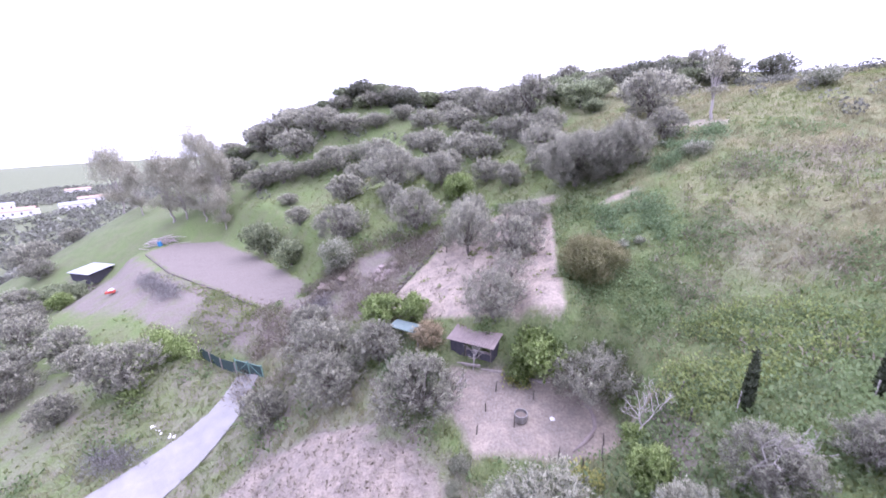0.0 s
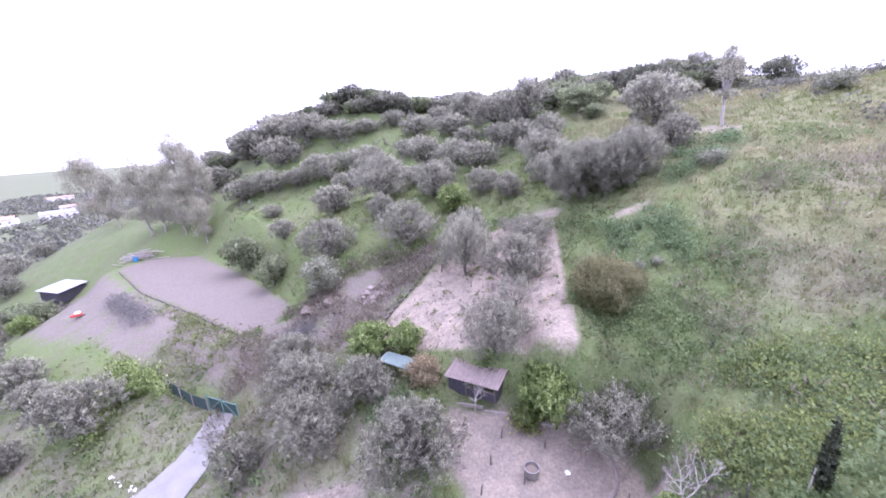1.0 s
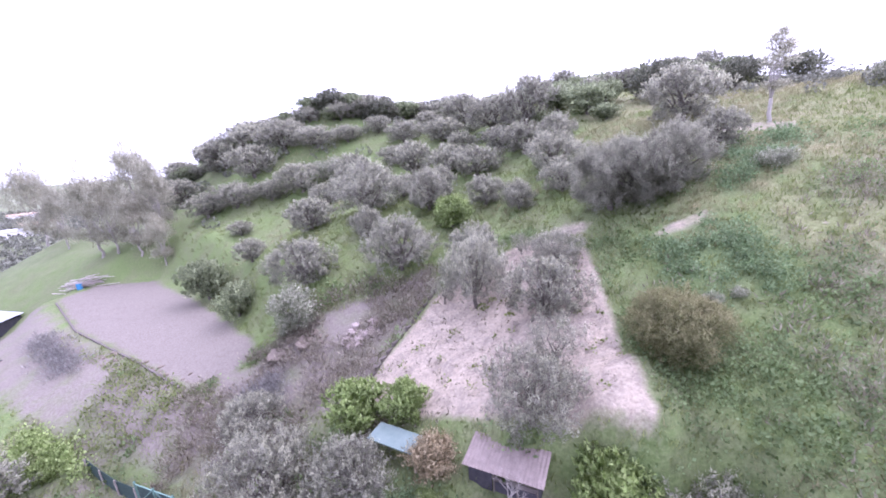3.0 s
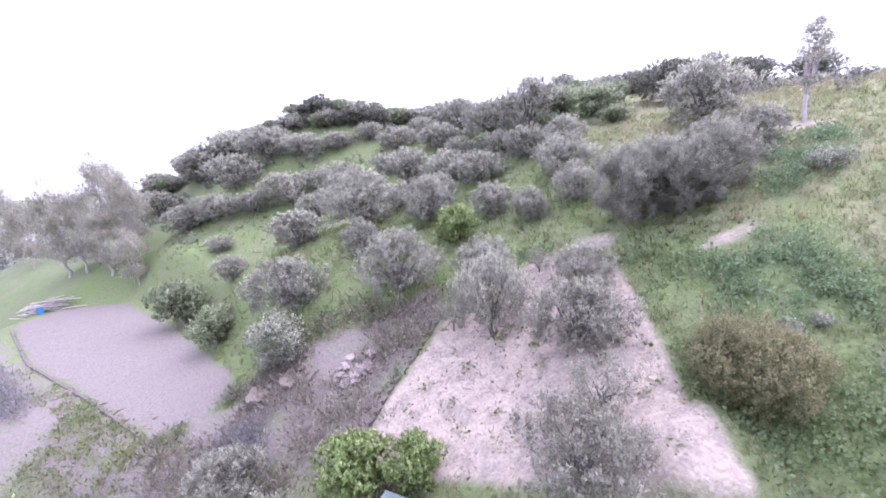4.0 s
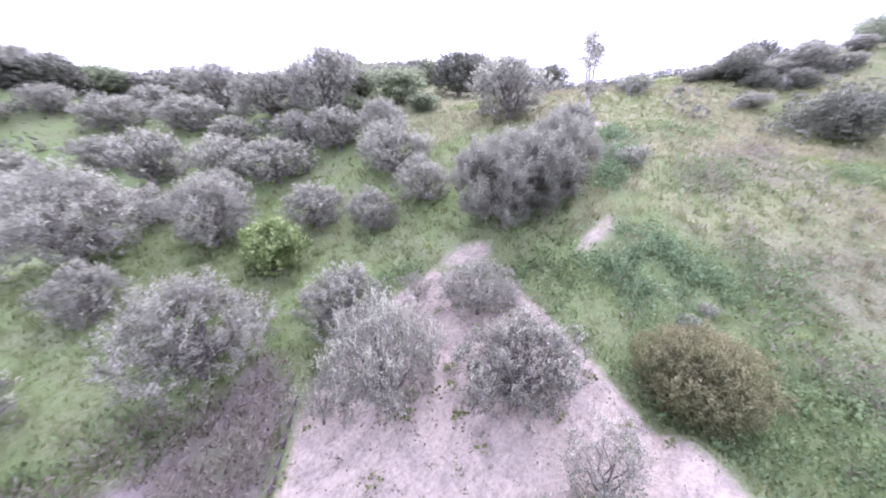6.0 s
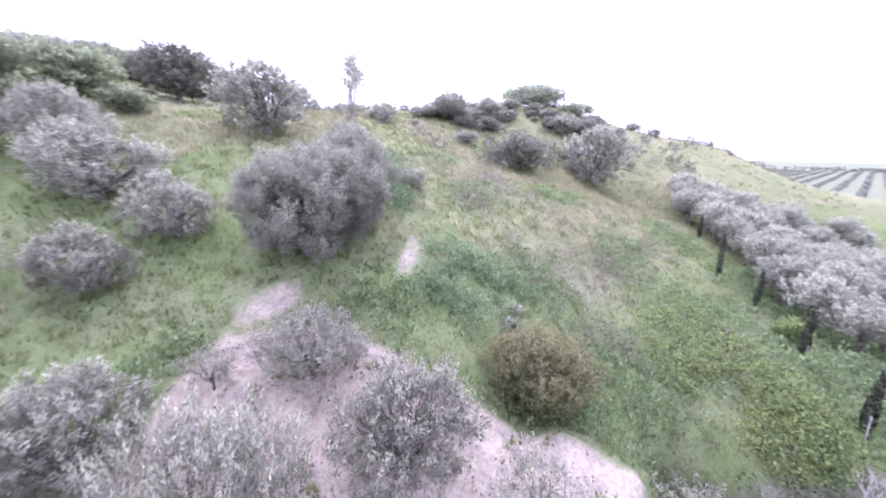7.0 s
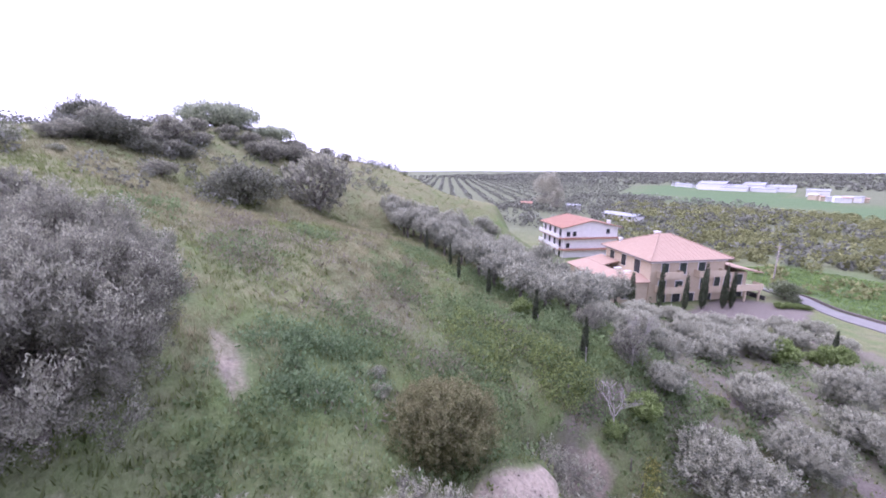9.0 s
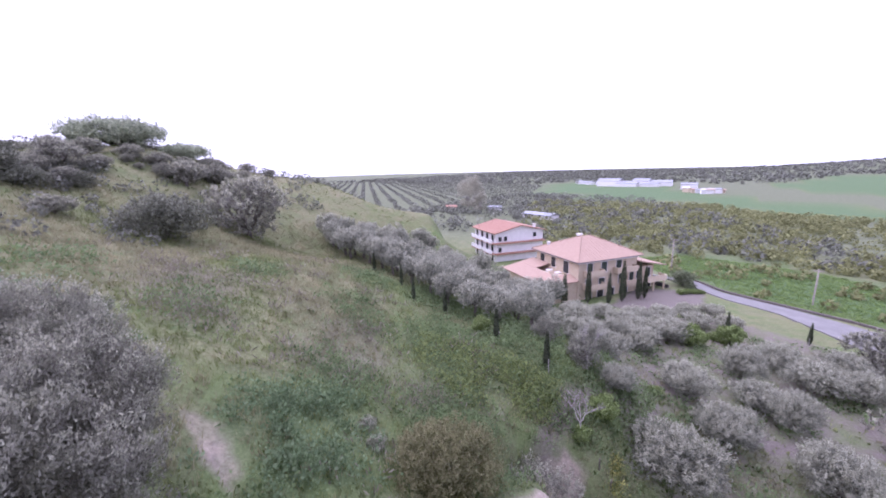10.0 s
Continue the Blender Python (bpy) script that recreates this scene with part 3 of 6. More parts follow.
row_olives = forest("olive_tree", "small olive tree with a clean trunk and a round grey crown", "tree", "olive trees", range(101, 105), 3.0, 5.6, 2.3, 22, 0.85, 8000, 0.19, 0.24, LIT_GROVE_LEAF, BARK, 0.24, lit_shoots=LIT_GROVE_SHOOT, shell=0.32, tuft=20, spread=0.24, corners=3)
open_olives = forest("olive_tree", "open-crowned olive tree on the sandy plot", "tree", "olive trees", [28], 3.0, 4.0, 0.9, 28, 0.66, 21000, 0.1, 0.2, OLIVE_LEAF, BARK, 0.16, lit_shoots=LIT_OLIVE_SHOOT, shell=0.6, tuft=30, spread=0.19, corners=3)
spread_olives = forest("olive_tree", "open spreading olive tree over bare grove soil", "tree", "olive trees", range(111, 114), 3.0, 3.5, 1.1, 30, 0.68, 27000, 0.11, 0.24, LIT_GROVE_LEAF, BARK, 0.2, lit_shoots=LIT_GROVE_SHOOT, shell=0.45, tuft=36, spread=0.2, corners=3, tip=0.0)
thin_olives = forest("young_olive", "thin young olive tree on bare sandy soil", "tree", "young olives", range(26, 28), 3.0, 4.6, 1.3, 16, 0.8, 8000, 0.1, 0.2, OLIVE_LEAF, BARK, 0.12, bare=True, lit_shoots=LIT_OLIVE_SHOOT, shell=0.9, tuft=12, spread=0.16, corners=3)
green_trees = forest("leafy_tree", "fresh green broad-leaved tree on the hillside", "tree", "leafy trees", range(31, 33), 3.0, 4.6, 0.8, 16, 1.0, 5600, 0.26, 0.26, GREEN_LEAF, BARK, 0.2, shell=0.3, tuft=8, spread=0.16, corners=3)
dark_trees = forest("evergreen_tree", "dark green evergreen tree on the hill's crest", "tree", "evergreen trees", range(41, 43), 3.0, 4.8, 0.8, 16, 1.0, 8000, 0.22, 0.24, DARK_LEAF, BARK, 0.22, shell=0.3, tuft=8, spread=0.16, corners=3)
lime_trees = forest("citrus_tree", "bright yellow-green leafy tree beside sandy ground", "tree", "citrus trees", range(51, 53), 3.0, 4.4, 0.8, 18, 0.9, 8400, 0.23, 0.32, LIME_LEAF, BARK, 0.15, shell=0.3, tuft=10, spread=0.18, corners=3)
pale_trees = forest("bare_poplar", "tall pale feathery tree with thin twigs, barely in leaf", "tree", "bare poplars", range(61, 63), 3.0, 8.5, 1.6, 22, 1.0, 12000, 0.24, 0.1, PALE_LEAF, DEAD_WOOD, 0.14, bare=True, shell=0.95, tuft=8, spread=0.3, corners=3)
round_bushes = forest("round_bush", "dense rounded brown-green bush on the grassy slope", "bush", "round bushes", [71], 3.0, 3.6, 0.2, 44, 0.7, 60000, 0.075, 0.3, BUSH_LEAF, BARK, 0.12, lit_shoots=LIT_BUSH_SHOOT, shell=0.35, tuft=24, spread=0.16, corners=3)
dark_bushes = forest("dark_bush", "low dark green bush on the upper slope", "bush", "dark bushes", range(74, 76), 3.0, 3.2, 0.2, 22, 0.9, 10000, 0.16, 0.26, DARK_LEAF, BARK, 0.12, shell=0.4, tuft=8, spread=0.16, corners=3)
pale_shrubs = forest("flowering_shrub", "low pale grey shrub with whitish flowers", "shrub", "pale shrubs", range(77, 79), 2.0, 1.9, 0.2, 16, 0.55, 7000, 0.11, 0.3, BLOSSOM, BARK, 0.06, shell=0.4, tuft=12, spread=0.16, corners=3)
blossom_tree = forest("blossom_tree", "small tree full of white blossom beside a soil mound", "tree", "", [79], 2.4, 4.4, 0.6, 16, 0.75, 12000, 0.12, 0.3, BLOSSOM, BARK, 0.1, shell=0.6, tuft=10, spread=0.2, corners=3)
crest_trees = forest("spreading_tree", "wide umbrella-shaped tree on the ridge against the sky", "tree", "ridge trees", range(81, 83), 6.0, 4.4, 1.3, 60, 0.85, 20000, 0.24, 0.24, SKYLIT_LEAF, BARK, 0.2, bare=True, shell=0.9, tuft=10, spread=0.28, corners=3)
tall_trees = forest("tall_thin_tree", "tall slender tree with a sparse open crown", "tree", "", [91], 1.7, 9.6, 3.2, 20, 0.65, 3600, 0.22, 0.16, PALE_LEAF, DEAD_WOOD, 0.16, bare=True, shell=0.9)
used = set()


def plant(kinds, rows, unit, tall=1.0, seed=5, sink=0.1):
    """Trees at (x, y, crown radius); the first of each kind is moved to its place, the rest are copies."""
    r = random.Random(seed)
    for i, (x, y, q) in enumerate(rows):
        proto = kinds[i % len(kinds)]
        s = q / unit
        m = pose(x, y, ground_at(x, y) - sink, 0, 0, r.uniform(0, 360)) @ Matrix.Diagonal((s * r.uniform(0.92, 1.08), s * r.uniform(0.92, 1.08), s * tall * r.uniform(0.9, 1.1), 1))
        if proto.name in used:
            copy_thing(proto, m)
        else:
            used.add(proto.name)
            proto.matrix_basis = m


OLIVE_NEAR = [
    (-4.2, 46.8, 4.1), (6.4, 34.6, 3.2), (2.9, 44.6, 2.8), 
    (-7.2, 28.0, 2.8), (-10.9, 26.0, 3.0), (-3.2, 22.3, 2.6), (-14.5, 48.7, 3.4), (11.4, 9.7, 2.1), (15.0, 9.3, 1.7),
    (-15.8, 35.7, 2.6), (-12.6, 29.6, 2.6),
]
OLIVE_SLOPE = [
    (-36.8, 34.1, 4.1), (-50.0, 41.0, 3.5), (-57.7, 41.1, 3.3), (-42.6, 31.4, 2.6), (-17.4, 26.4, 1.8), (-45.6, 38.2, 2.4), (-62, 47, 3.6), (-71, 53, 4.6), (-54, 36, 3.0), (-66, 42, 3.4), (-76, 60, 3.6), (-84, 66, 3.4), (-92, 72, 3.6), (-99, 84, 3.8), (-96, 62, 3.6), (-106, 76, 3.8), (-110, 92, 4.0), (-118, 82, 4.0), (-88, 54, 3.6), (-104, 100, 4.0), (-120, 104, 4.2), (-112, 66, 3.8), (-78, 46, 3.4),
    (-26.0, 63.6, 3.5), (-15.9, 59.0, 2.6), (-8.1, 59.0, 3.0), (-0.6, 57.3, 3.2), (6.2, 54.5, 2.6), (8.9, 50.5, 2.2), (13.3, 49.6, 2.3), (14.6, 55.4, 2.5), (17.0, 60.5, 2.7), (13.5, 64.3, 3.0),
    (6.8, 64.0, 3.2), (11.1, 68.8, 3.3), (16.0, 70.9, 3.6), (3.2, 68.2, 3.0), (1.0, 61.0, 2.6), (12.1, 77.2, 4.4), (6.0, 74.5, 3.2), (28.8, 53.6, 3.6), (26.2, 44.4, 2.4), (-4.0, 64.5, 2.6), (-20, 70, 3.2), (-12, 72, 3.2), (-2, 74, 3.4), (-7.9, 53.0, 2.2),
]
OLIVE_CREST = [
    (-41.7, 108.5, 6.0), (-30.1, 99.7, 6.0), (-22.6, 96.9, 5.4), (-15.7, 96.3, 4.9), (-49.8, 111.4, 5.0), (-43.6, 87.4, 4.6), (-37.1, 86.3, 5.2), (-30.0, 85.7, 5.2), (-24.0, 85.4, 4.3), (-13.8, 84.0, 4.2),
    (-3.3, 90.3, 4.6), (-8.9, 97.3, 4.4), (-59.5, 106.2, 4.8), (4.0, 84.0, 4.0), (-5.0, 82.0, 3.8), (2.0, 96.0, 4.6), (9.0, 90.0, 4.2), (-67.5, 113.5, 5.0), (-79.8, 120.0, 5.4), (-32, 75, 3.2), (-36.0, 95.0, 4.6), (-18.0, 78.0, 3.4),
]
OLIVE_ROW = []
row_rng = random.Random(31)
for k in range(7):
    for i in range(15):
        f = (i + 0.5 * (k % 2)) / 14
        x, y = 18.0 + 1.2 * k + 46 * f + row_rng.uniform(-0.6, 0.6), 7.4 - 4.2 * k + 1.0 * f - 5.0 * f * f * (k == 0) + row_rng.uniform(-0.6, 0.6)
        if all(float(inset(np.array([x]), np.array([y]), yard)[0]) < -1.5 for yard in (YARD, HOUSE_YARD)):
            if x < 57:
                OLIVE_ROW.append((x, y, row_rng.uniform(2.3, 3.1)))
OLIVE_FOOT = [
    (13.1, 4.3, 2.3), (9.5, -7.1, 2.5), (6.9, -14.2, 2.6), (4.0, -0.5, 3.0), (3.5, 11.5, 3.6), (0.3, 3.8, 2.8), (-4.6, -3.1, 2.9), (-7.2, -12.4, 3.2), (-6.7, 4.4, 3.2),
    (-11.2, -13.1, 3.0), (-2.1, -4.7, 2.4), (-14.0, -23.3, 2.6), (8.5, 9.0, 1.8), (18.0, 0.6, 2.4), (-14.5, 3.5, 3.2), (-17.5, 11.5, 3.0), (-24, 4, 3.2), (-14.5, -5.5, 3.2), (-21, -12, 3.3), (-24.5, 14.5, 2.8), (-8.4, 10.5, 2.9),
    (10.1, -11.6, 2.6), (-0.6, -9.6, 2.9), (-4.4, -16.0, 2.8), (11.3, 1.1, 2.3), (14.0, -0.8, 2.2), (-10.6, -19.0, 2.6),
]
plant(olives, OLIVE_NEAR, 3.0, 1.0, 6)
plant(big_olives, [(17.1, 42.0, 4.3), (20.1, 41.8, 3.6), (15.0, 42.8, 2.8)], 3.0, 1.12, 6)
plant(olives, [(x, y, q * 1.12) for x, y, q in OLIVE_SLOPE if -12 < x < 19 and 48 < y < 63], 3.0, 1.0, 5)
plant(far_olives, [(x, y, q * (1.12 if -12 < x < 19 else 1.0)) for x, y, q in OLIVE_SLOPE if not (-12 < x < 19 and 48 < y < 63)], 3.0, 0.95, 5)
plant(far_olives, OLIVE_CREST, 3.0, 0.74, 7)
plant(row_olives, OLIVE_ROW, 3.0, 1.05, 8)
plant(spread_olives, [(x, y, q * 1.15) for x, y, q in OLIVE_FOOT if x > -12], 3.0, 1.0, 9)
plant(far_olives, [row for row in OLIVE_FOOT if row[0] <= -12], 3.0, 1.0, 9)
plant(spread_olives, [(16.5, -16.5, 2.6), (12.0, -19.0, 2.7), (9.0, -23.5, 2.6), (6.5, -28.5, 2.5), (19.5, -13.0, 2.6), (13.0, -13.5, 2.8), (8.0, -17.5, 2.8), (4.5, -23.5, 2.6), (17.5, -9.0, 2.6), (12.5, -7.5, 2.7), (3.0, -30.5, 2.4), (0.5, -25.5, 2.4)], 3.0, 0.95, 15)
plant(open_olives, [(10.0, 22.6, 3.6), (3.3, 27.9, 2.8), (8.8, 39.4, 2.1)], 3.0, 1.0)
plant(open_olives, [(2.0, 39.0, 2.4)], 3.0, 1.55)
plant(thin_olives, [(5.3, 29.9, 2.1), (-0.4, 41.2, 1.7), (6.9, 42.8, 1.8)], 3.0, 1.1)
plant(green_trees, [(24.2, 67.3, 3.6), (21.7, 72.3, 3.4), (44.3, 71.9, 3.0), (25.2, 63.6, 2.0), (18.0, 67.8, 2.0), (29.1, 71.4, 3.2), (-78, 70, 3.6), (-89, 76, 3.8)], 3.0, 0.85)
plant(green_trees, [(-34.2, 65.0, 3.0), (-25.8, 56.6, 2.8)], 3.0, 1.25)
plant(green_trees, [(17.7, 87.1, 3.8), (15.5, 104.0, 4.6), (8.3, 106.2, 4.6), (26.6, 83.3, 4.0), (24.0, 95.0, 4.4), (12.0, 98.0, 4.0)], 3.0, 0.55)
plant(dark_trees, [(34.5, 66.9, 4.3), (41.5, 73.9, 4.0), (50.0, 70.6, 3.0), (-20.5, 108.4, 3.9), (56, 66, 2.4)], 3.0, 0.85)
CREST_LINE = [(-68, 122), (-52, 116), (-42, 114), (-31, 108), (-20, 106), (-7, 106), (6, 108), (18, 106), (27, 100), (34, 88), (44, 82), (53, 78)]
crest_rng = random.Random(44)
for j, kinds in enumerate((far_olives, green_trees, far_olives, dark_trees)):
    spots = []
    for i in range(len(CREST_LINE) - 1):
        for f in ((0.1 + 0.25 * j) % 1, (0.6 + 0.25 * j) % 1):
            (x1, y1), (x2, y2) = CREST_LINE[i], CREST_LINE[i + 1]
            if j < 3 or crest_rng.random() < 0.4:
                spots.append((x1 + (x2 - x1) * f + crest_rng.uniform(-2, 2), y1 + (y2 - y1) * f + crest_rng.uniform(-3, 3), crest_rng.uniform(2.8, 4.2)))
    plant(kinds, spots, 3.0, 0.8, 50 + j)
plant(lime_trees, [(1.7, 51.7, 2.4), (6.3, 25.0, 2.7), (5.0, 24.7, 1.6), (-7.2, 32.8, 2.7), (-4.0, 31.8, 2.1), (-2.9, 25.9, 1.2), (20.8, 11.9, 1.4), (4.6, -15.4, 2.2), (0.4, -19.5, 2.2), (-13.1, 30.4, 1.3), (-33.5, 37.2, 1.6), (8.7, 12.4, 1.6), (-69.4, 59.8, 2.6), (-84, 74, 3.0)], 3.0)
plant(pale_trees, [(-50.5, 82.5, 3.0), (-56.0, 85.0, 4.2), (-63.0, 88.5, 4.4), (-59, 92, 4.2), (-53, 88, 3.8), (-68, 91, 4.2), (-86, 104, 3.8), (-98, 112, 4.4)], 3.0, 1.12)
plant(forest("brown_shrub", "russet shrub of withered leaves beside the shack", "shrub", "", [73], 3.0, 4.2, 0.4, 20, 0.9, 9000, 0.2, 0.26, RUSSET_LEAF, BARK, 0.1, shell=0.7, tuft=10, spread=0.3, corners=3), [(-2.5, 27.9, 1.7)], 3.0)
plant(blossom_tree, [(-14.4, 44.0, 2.5)], 2.4)
plant(round_bushes, [(12.0, 29.2, 3.0)], 3.0, 1.08)
plant(dark_bushes, [(50.6, 28.6, 4.6), (58.2, 37.4, 2.1), (59.5, 40.3, 2.2), (59.8, 33.3, 2.6), (80.8, 42.9, 3.1), (71.0, 37.0, 2.0)], 3.0)
plant(far_olives, [(56.5, 17.0, 4.2), (66, 21, 2.4)], 3.0)
plant(pale_shrubs, [(26.6, 38.9, 1.5), (47.0, 47.6, 2.6), (25.2, 43.2, 0.9), (15.4, 30.6, 0.6), (9.2, 82.6, 2.4), (-17.7, 86.8, 3.2), (-21.8, 90.3, 2.4), (-15.6, 44.6, 0.9), (51.6, 44.2, 1.1), (16.6, 30.2, 0.5), (-0.9, 17.1, 0.9), (-0.4, 18.4, 0.8), (15.0, 29.0, 0.5)], 2.0)
plant(far_olives, [(86, 30, 2.6), (88, 20, 2.8), (84.5, 3.2, 1.8), (83, -1, 1.8), (64.2, 33.6, 2.2), (71, 30, 2.0), (69, 15, 2.4), (74, 9, 2.2), (86, 38, 2.6), (66, 41, 2.4), (52, 36.5, 1.8)], 3.0, 0.8, 12)
ridge_rng = random.Random(77)
plant(far_olives, [(58.0 + 15 * f + ridge_rng.uniform(-2, 2), 45.0 - 31 * f + ridge_rng.uniform(-4, 4), ridge_rng.uniform(1.0, 2.0)) for f in (k / 34 for k in range(35))], 3.0, 0.85, 14)
plant(green_trees, [(8.6, -47.6, 2.0), (7.2, -46.0, 1.2)], 3.0, 1.0)
plant(lime_trees, [(8.4, -41.2, 1.1), (7.4, -42.4, 1.2), (6.3, -43.2, 1.2), (5.3, -44.2, 1.0)], 3.0, 0.7)
plant(lime_trees, [(9.5, 15.4, 1.1), (1.3, 5.9, 1.2), (6.1, 3.5, 1.0), (8.6, 12.4, 0.9), (2.1, -19.8, 1.3), (7.3, -16.3, 1.4)], 3.0, 0.75)
plant(pale_trees, [(137, -166, 7.0), (146, -170, 6.0), (128, -158, 5.0)], 3.0, 0.95)
plant(crest_trees, [(78, 25.5, 6.6), (79, 36, 3.6), (76, 17.5, 3.6), (79, 13, 2.6)], 6.0, 1.1, 5, 1.3)
plant(tall_trees, [(32.6, 46.2, 1.7)], 1.7, 0.86)


def cypress(seed, high, wide, group, label, staked=False):
    """A slim cypress: sprays pressed close round a spindle, on a short trunk."""
    ob = thing("cypress", label, "tree", group)
    verts, faces = [], []
    tube_arrays([(0, 0, -0.3), (0, 0, high * 0.3), (0, 0, high * 0.85)], [wide * 0.18, wide * 0.14, 0.02], 6, verts, faces)
    part("trunk", mesh_of("trunk", verts, faces, BARK, True), ob)
    lobes = []
    for i in range(14):
        f = (i + 0.5) / 14
        w = wide * min(1.0, f * 4 + 0.4) * (1 - 0.88 * f ** 2.0)
        lobes.append((0, 0, high * (0.05 + 0.9 * f), max(0.08, w)))
    v, f, soft, tips = leaves(seed, lobes, 1800, max(0.16, wide * 0.3), 0.24, up=1.4, shell=0.3)
    part("crown", leaf_mesh("crown", v, f, CYPRESS_LEAF, soft), ob)
    if staked:
        stake_v, stake_f = [], []
        tube_arrays([(-0.3, 0.12, -0.2), (-0.22, 0.12, 1.1)], [0.04, 0.04], 6, stake_v, stake_f)
        part("stake", mesh_of("stake", stake_v, stake_f, DEAD_WOOD), ob, "pale wooden stake")
    return ob


young = cypress(95, 3.8, 0.27, "young cypresses", "slim young cypress tied to a stake on the grass slope", True)
old = cypress(96, 7.0, 0.85, "cypresses by the villa", "dark columnar cypress standing before the villa")
for i, (x, y, s) in enumerate([(13.3, 13.3, 1.0), (18.6, 12.6, 0.95), (26.3, 10.6, 0.9), (30.0, 11.7, 0.8), (34.0, 9.5, 0.8), (39.5, 9.0, 0.8), (0.8, -23.5, 1.0), (-8.3, -26.7, 0.95)]):
    m = pose(x, y, ground_at(x, y) - 0.05, 0, 0, 40 * i) @ Matrix.Diagonal((s, s, s, 1))
    young.matrix_basis = m if not i else young.matrix_basis
    if i:
        copy_thing(young, m)


# ---- the villa, the white house and the small buildings ----
CREAM = plain("cream_render", (0.47, 0.385, 0.275), (0.6, 0.505, 0.375), 1.2, 0.9, 0, 0.1)
WHITE = plain("white_render", (0.62, 0.6, 0.6), (0.8, 0.78, 0.78), 1.0, 0.9, 0, 0.1)
PINK_TILE = plain("faded_roof_tile", (0.329, 0.228, 0.171), (0.408, 0.297, 0.225), 1.5, 0.85, 0, 0.4)
RED_TILE = plain("red_roof_tile", (0.316, 0.172, 0.124), (0.408, 0.248, 0.184), 1.5, 0.85, 0, 0.4)
GLASS = plain("dark_window", (0.02, 0.022, 0.025), (0.07, 0.072, 0.075), 2.0, 0.15, 0, 0.0)
SHUTTER = plain("dark_green_shutter", (0.03, 0.045, 0.035), (0.07, 0.085, 0.07), 6.0, 0.6)
CONCRETE = plain("pale_concrete", (0.189, 0.185, 0.175), (0.284, 0.28, 0.265), 0.7, 0.9, 0, 0.3)
TARMAC = plain("worn_tarmac", (0.15, 0.145, 0.138), (0.25, 0.243, 0.232), 0.5, 0.9, 0, 0.3)
RUST = plain("weathered_sheet", (0.16, 0.128, 0.115), (0.28, 0.235, 0.215), 2.0, 0.7, 0.0, 0.2)
TIN = plain("grey_corrugated_sheet", (0.2, 0.21, 0.225), (0.46, 0.47, 0.49), 0.9, 0.5, 0.3, 0.2)
BLUE_SHEET = plain("pale_blue_sheet", (0.09, 0.13, 0.122), (0.16, 0.205, 0.19), 2.0, 0.6)
DARK_BOARD = plain("dark_board", (0.03, 0.03, 0.04), (0.08, 0.075, 0.085), 3.0, 0.8)
WOOD = plain("grey_wood", (0.2, 0.17, 0.15), (0.4, 0.36, 0.33), 5.0, 0.85, 0, 0.4)
NET = plain("green_net", (0.025, 0.045, 0.042), (0.055, 0.085, 0.078), 3.0, 0.8)
GREEN_PAINT = plain("green_paint", (0.1, 0.19, 0.16), (0.17, 0.27, 0.23), 4.0, 0.5)
STEEL = plain("dull_steel", (0.2, 0.19, 0.19), (0.42, 0.41, 0.4), 4.0, 0.5, 0.6)
ROCK = plain("pale_rock", (0.23, 0.19, 0.17), (0.36, 0.31, 0.285), 2.0, 0.95, 0, 0.6)
CLOD = plain("earth_clod", (0.13, 0.106, 0.085), (0.23, 0.195, 0.16), 2.0, 0.95, 0, 0.6)
DARK_KERB = plain("dark_kerbstone", (0.09, 0.078, 0.07), (0.18, 0.158, 0.145), 2.0, 0.95, 0, 0.5)
RED_PAINT = plain("red_paint", (0.3, 0.04, 0.03), (0.5, 0.09, 0.06), 4.0, 0.5)
WHITE_PAINT = plain("white_plastic", (0.68, 0.68, 0.7), (0.82, 0.82, 0.84), 4.0, 0.5)
BLUE_PAINT = plain("blue_plastic", (0.03, 0.16, 0.35), (0.07, 0.26, 0.5), 4.0, 0.4)


def hip_roof(lx, ly, rise, over, ridge, thick=0.18):
    """A hipped roof over a plan of lx by ly whose corner is the origin; ridge: its length along x."""
    x0, x1, y0, y1 = -over, lx + over, -over, ly + over
    cx, cy = lx / 2, ly / 2
    v = [(x0, y0, 0), (x1, y0, 0), (x1, y1, 0), (x0, y1, 0), (cx - ridge / 2, cy, rise), (cx + ridge / 2, cy, rise)]
    v += [(x, y, z - thick) for x, y, z in v[:4]]
    f = [(0, 1, 5, 4), (1, 2, 5), (2, 3, 4, 5), (3, 0, 4), (6, 7, 1, 0), (7, 8, 2, 1), (8, 9, 3, 2), (9, 6, 0, 3), (9, 8, 7, 6)]
    return v, f


def gable_roof(lx, ly, rise, over, thick=0.2):
    x0, x1, y0, y1 = -over, lx + over, -over, ly + over
    cy = ly / 2
    v = [(x0, y0, 0), (x1, y0, 0), (x1, cy, rise), (x0, cy, rise), (x1, y1, 0), (x0, y1, 0)]
    v += [(x, y, z - thick) for x, y, z in v]
    f = [(0, 1, 2, 3), (3, 2, 4, 5), (6, 9, 8, 7), (9, 11, 10, 8), (0, 6, 7, 1), (5, 4, 10, 11), (0, 3, 9, 6), (3, 5, 11, 9), (1, 7, 8, 2), (2, 8, 10, 4)]
    return v, f


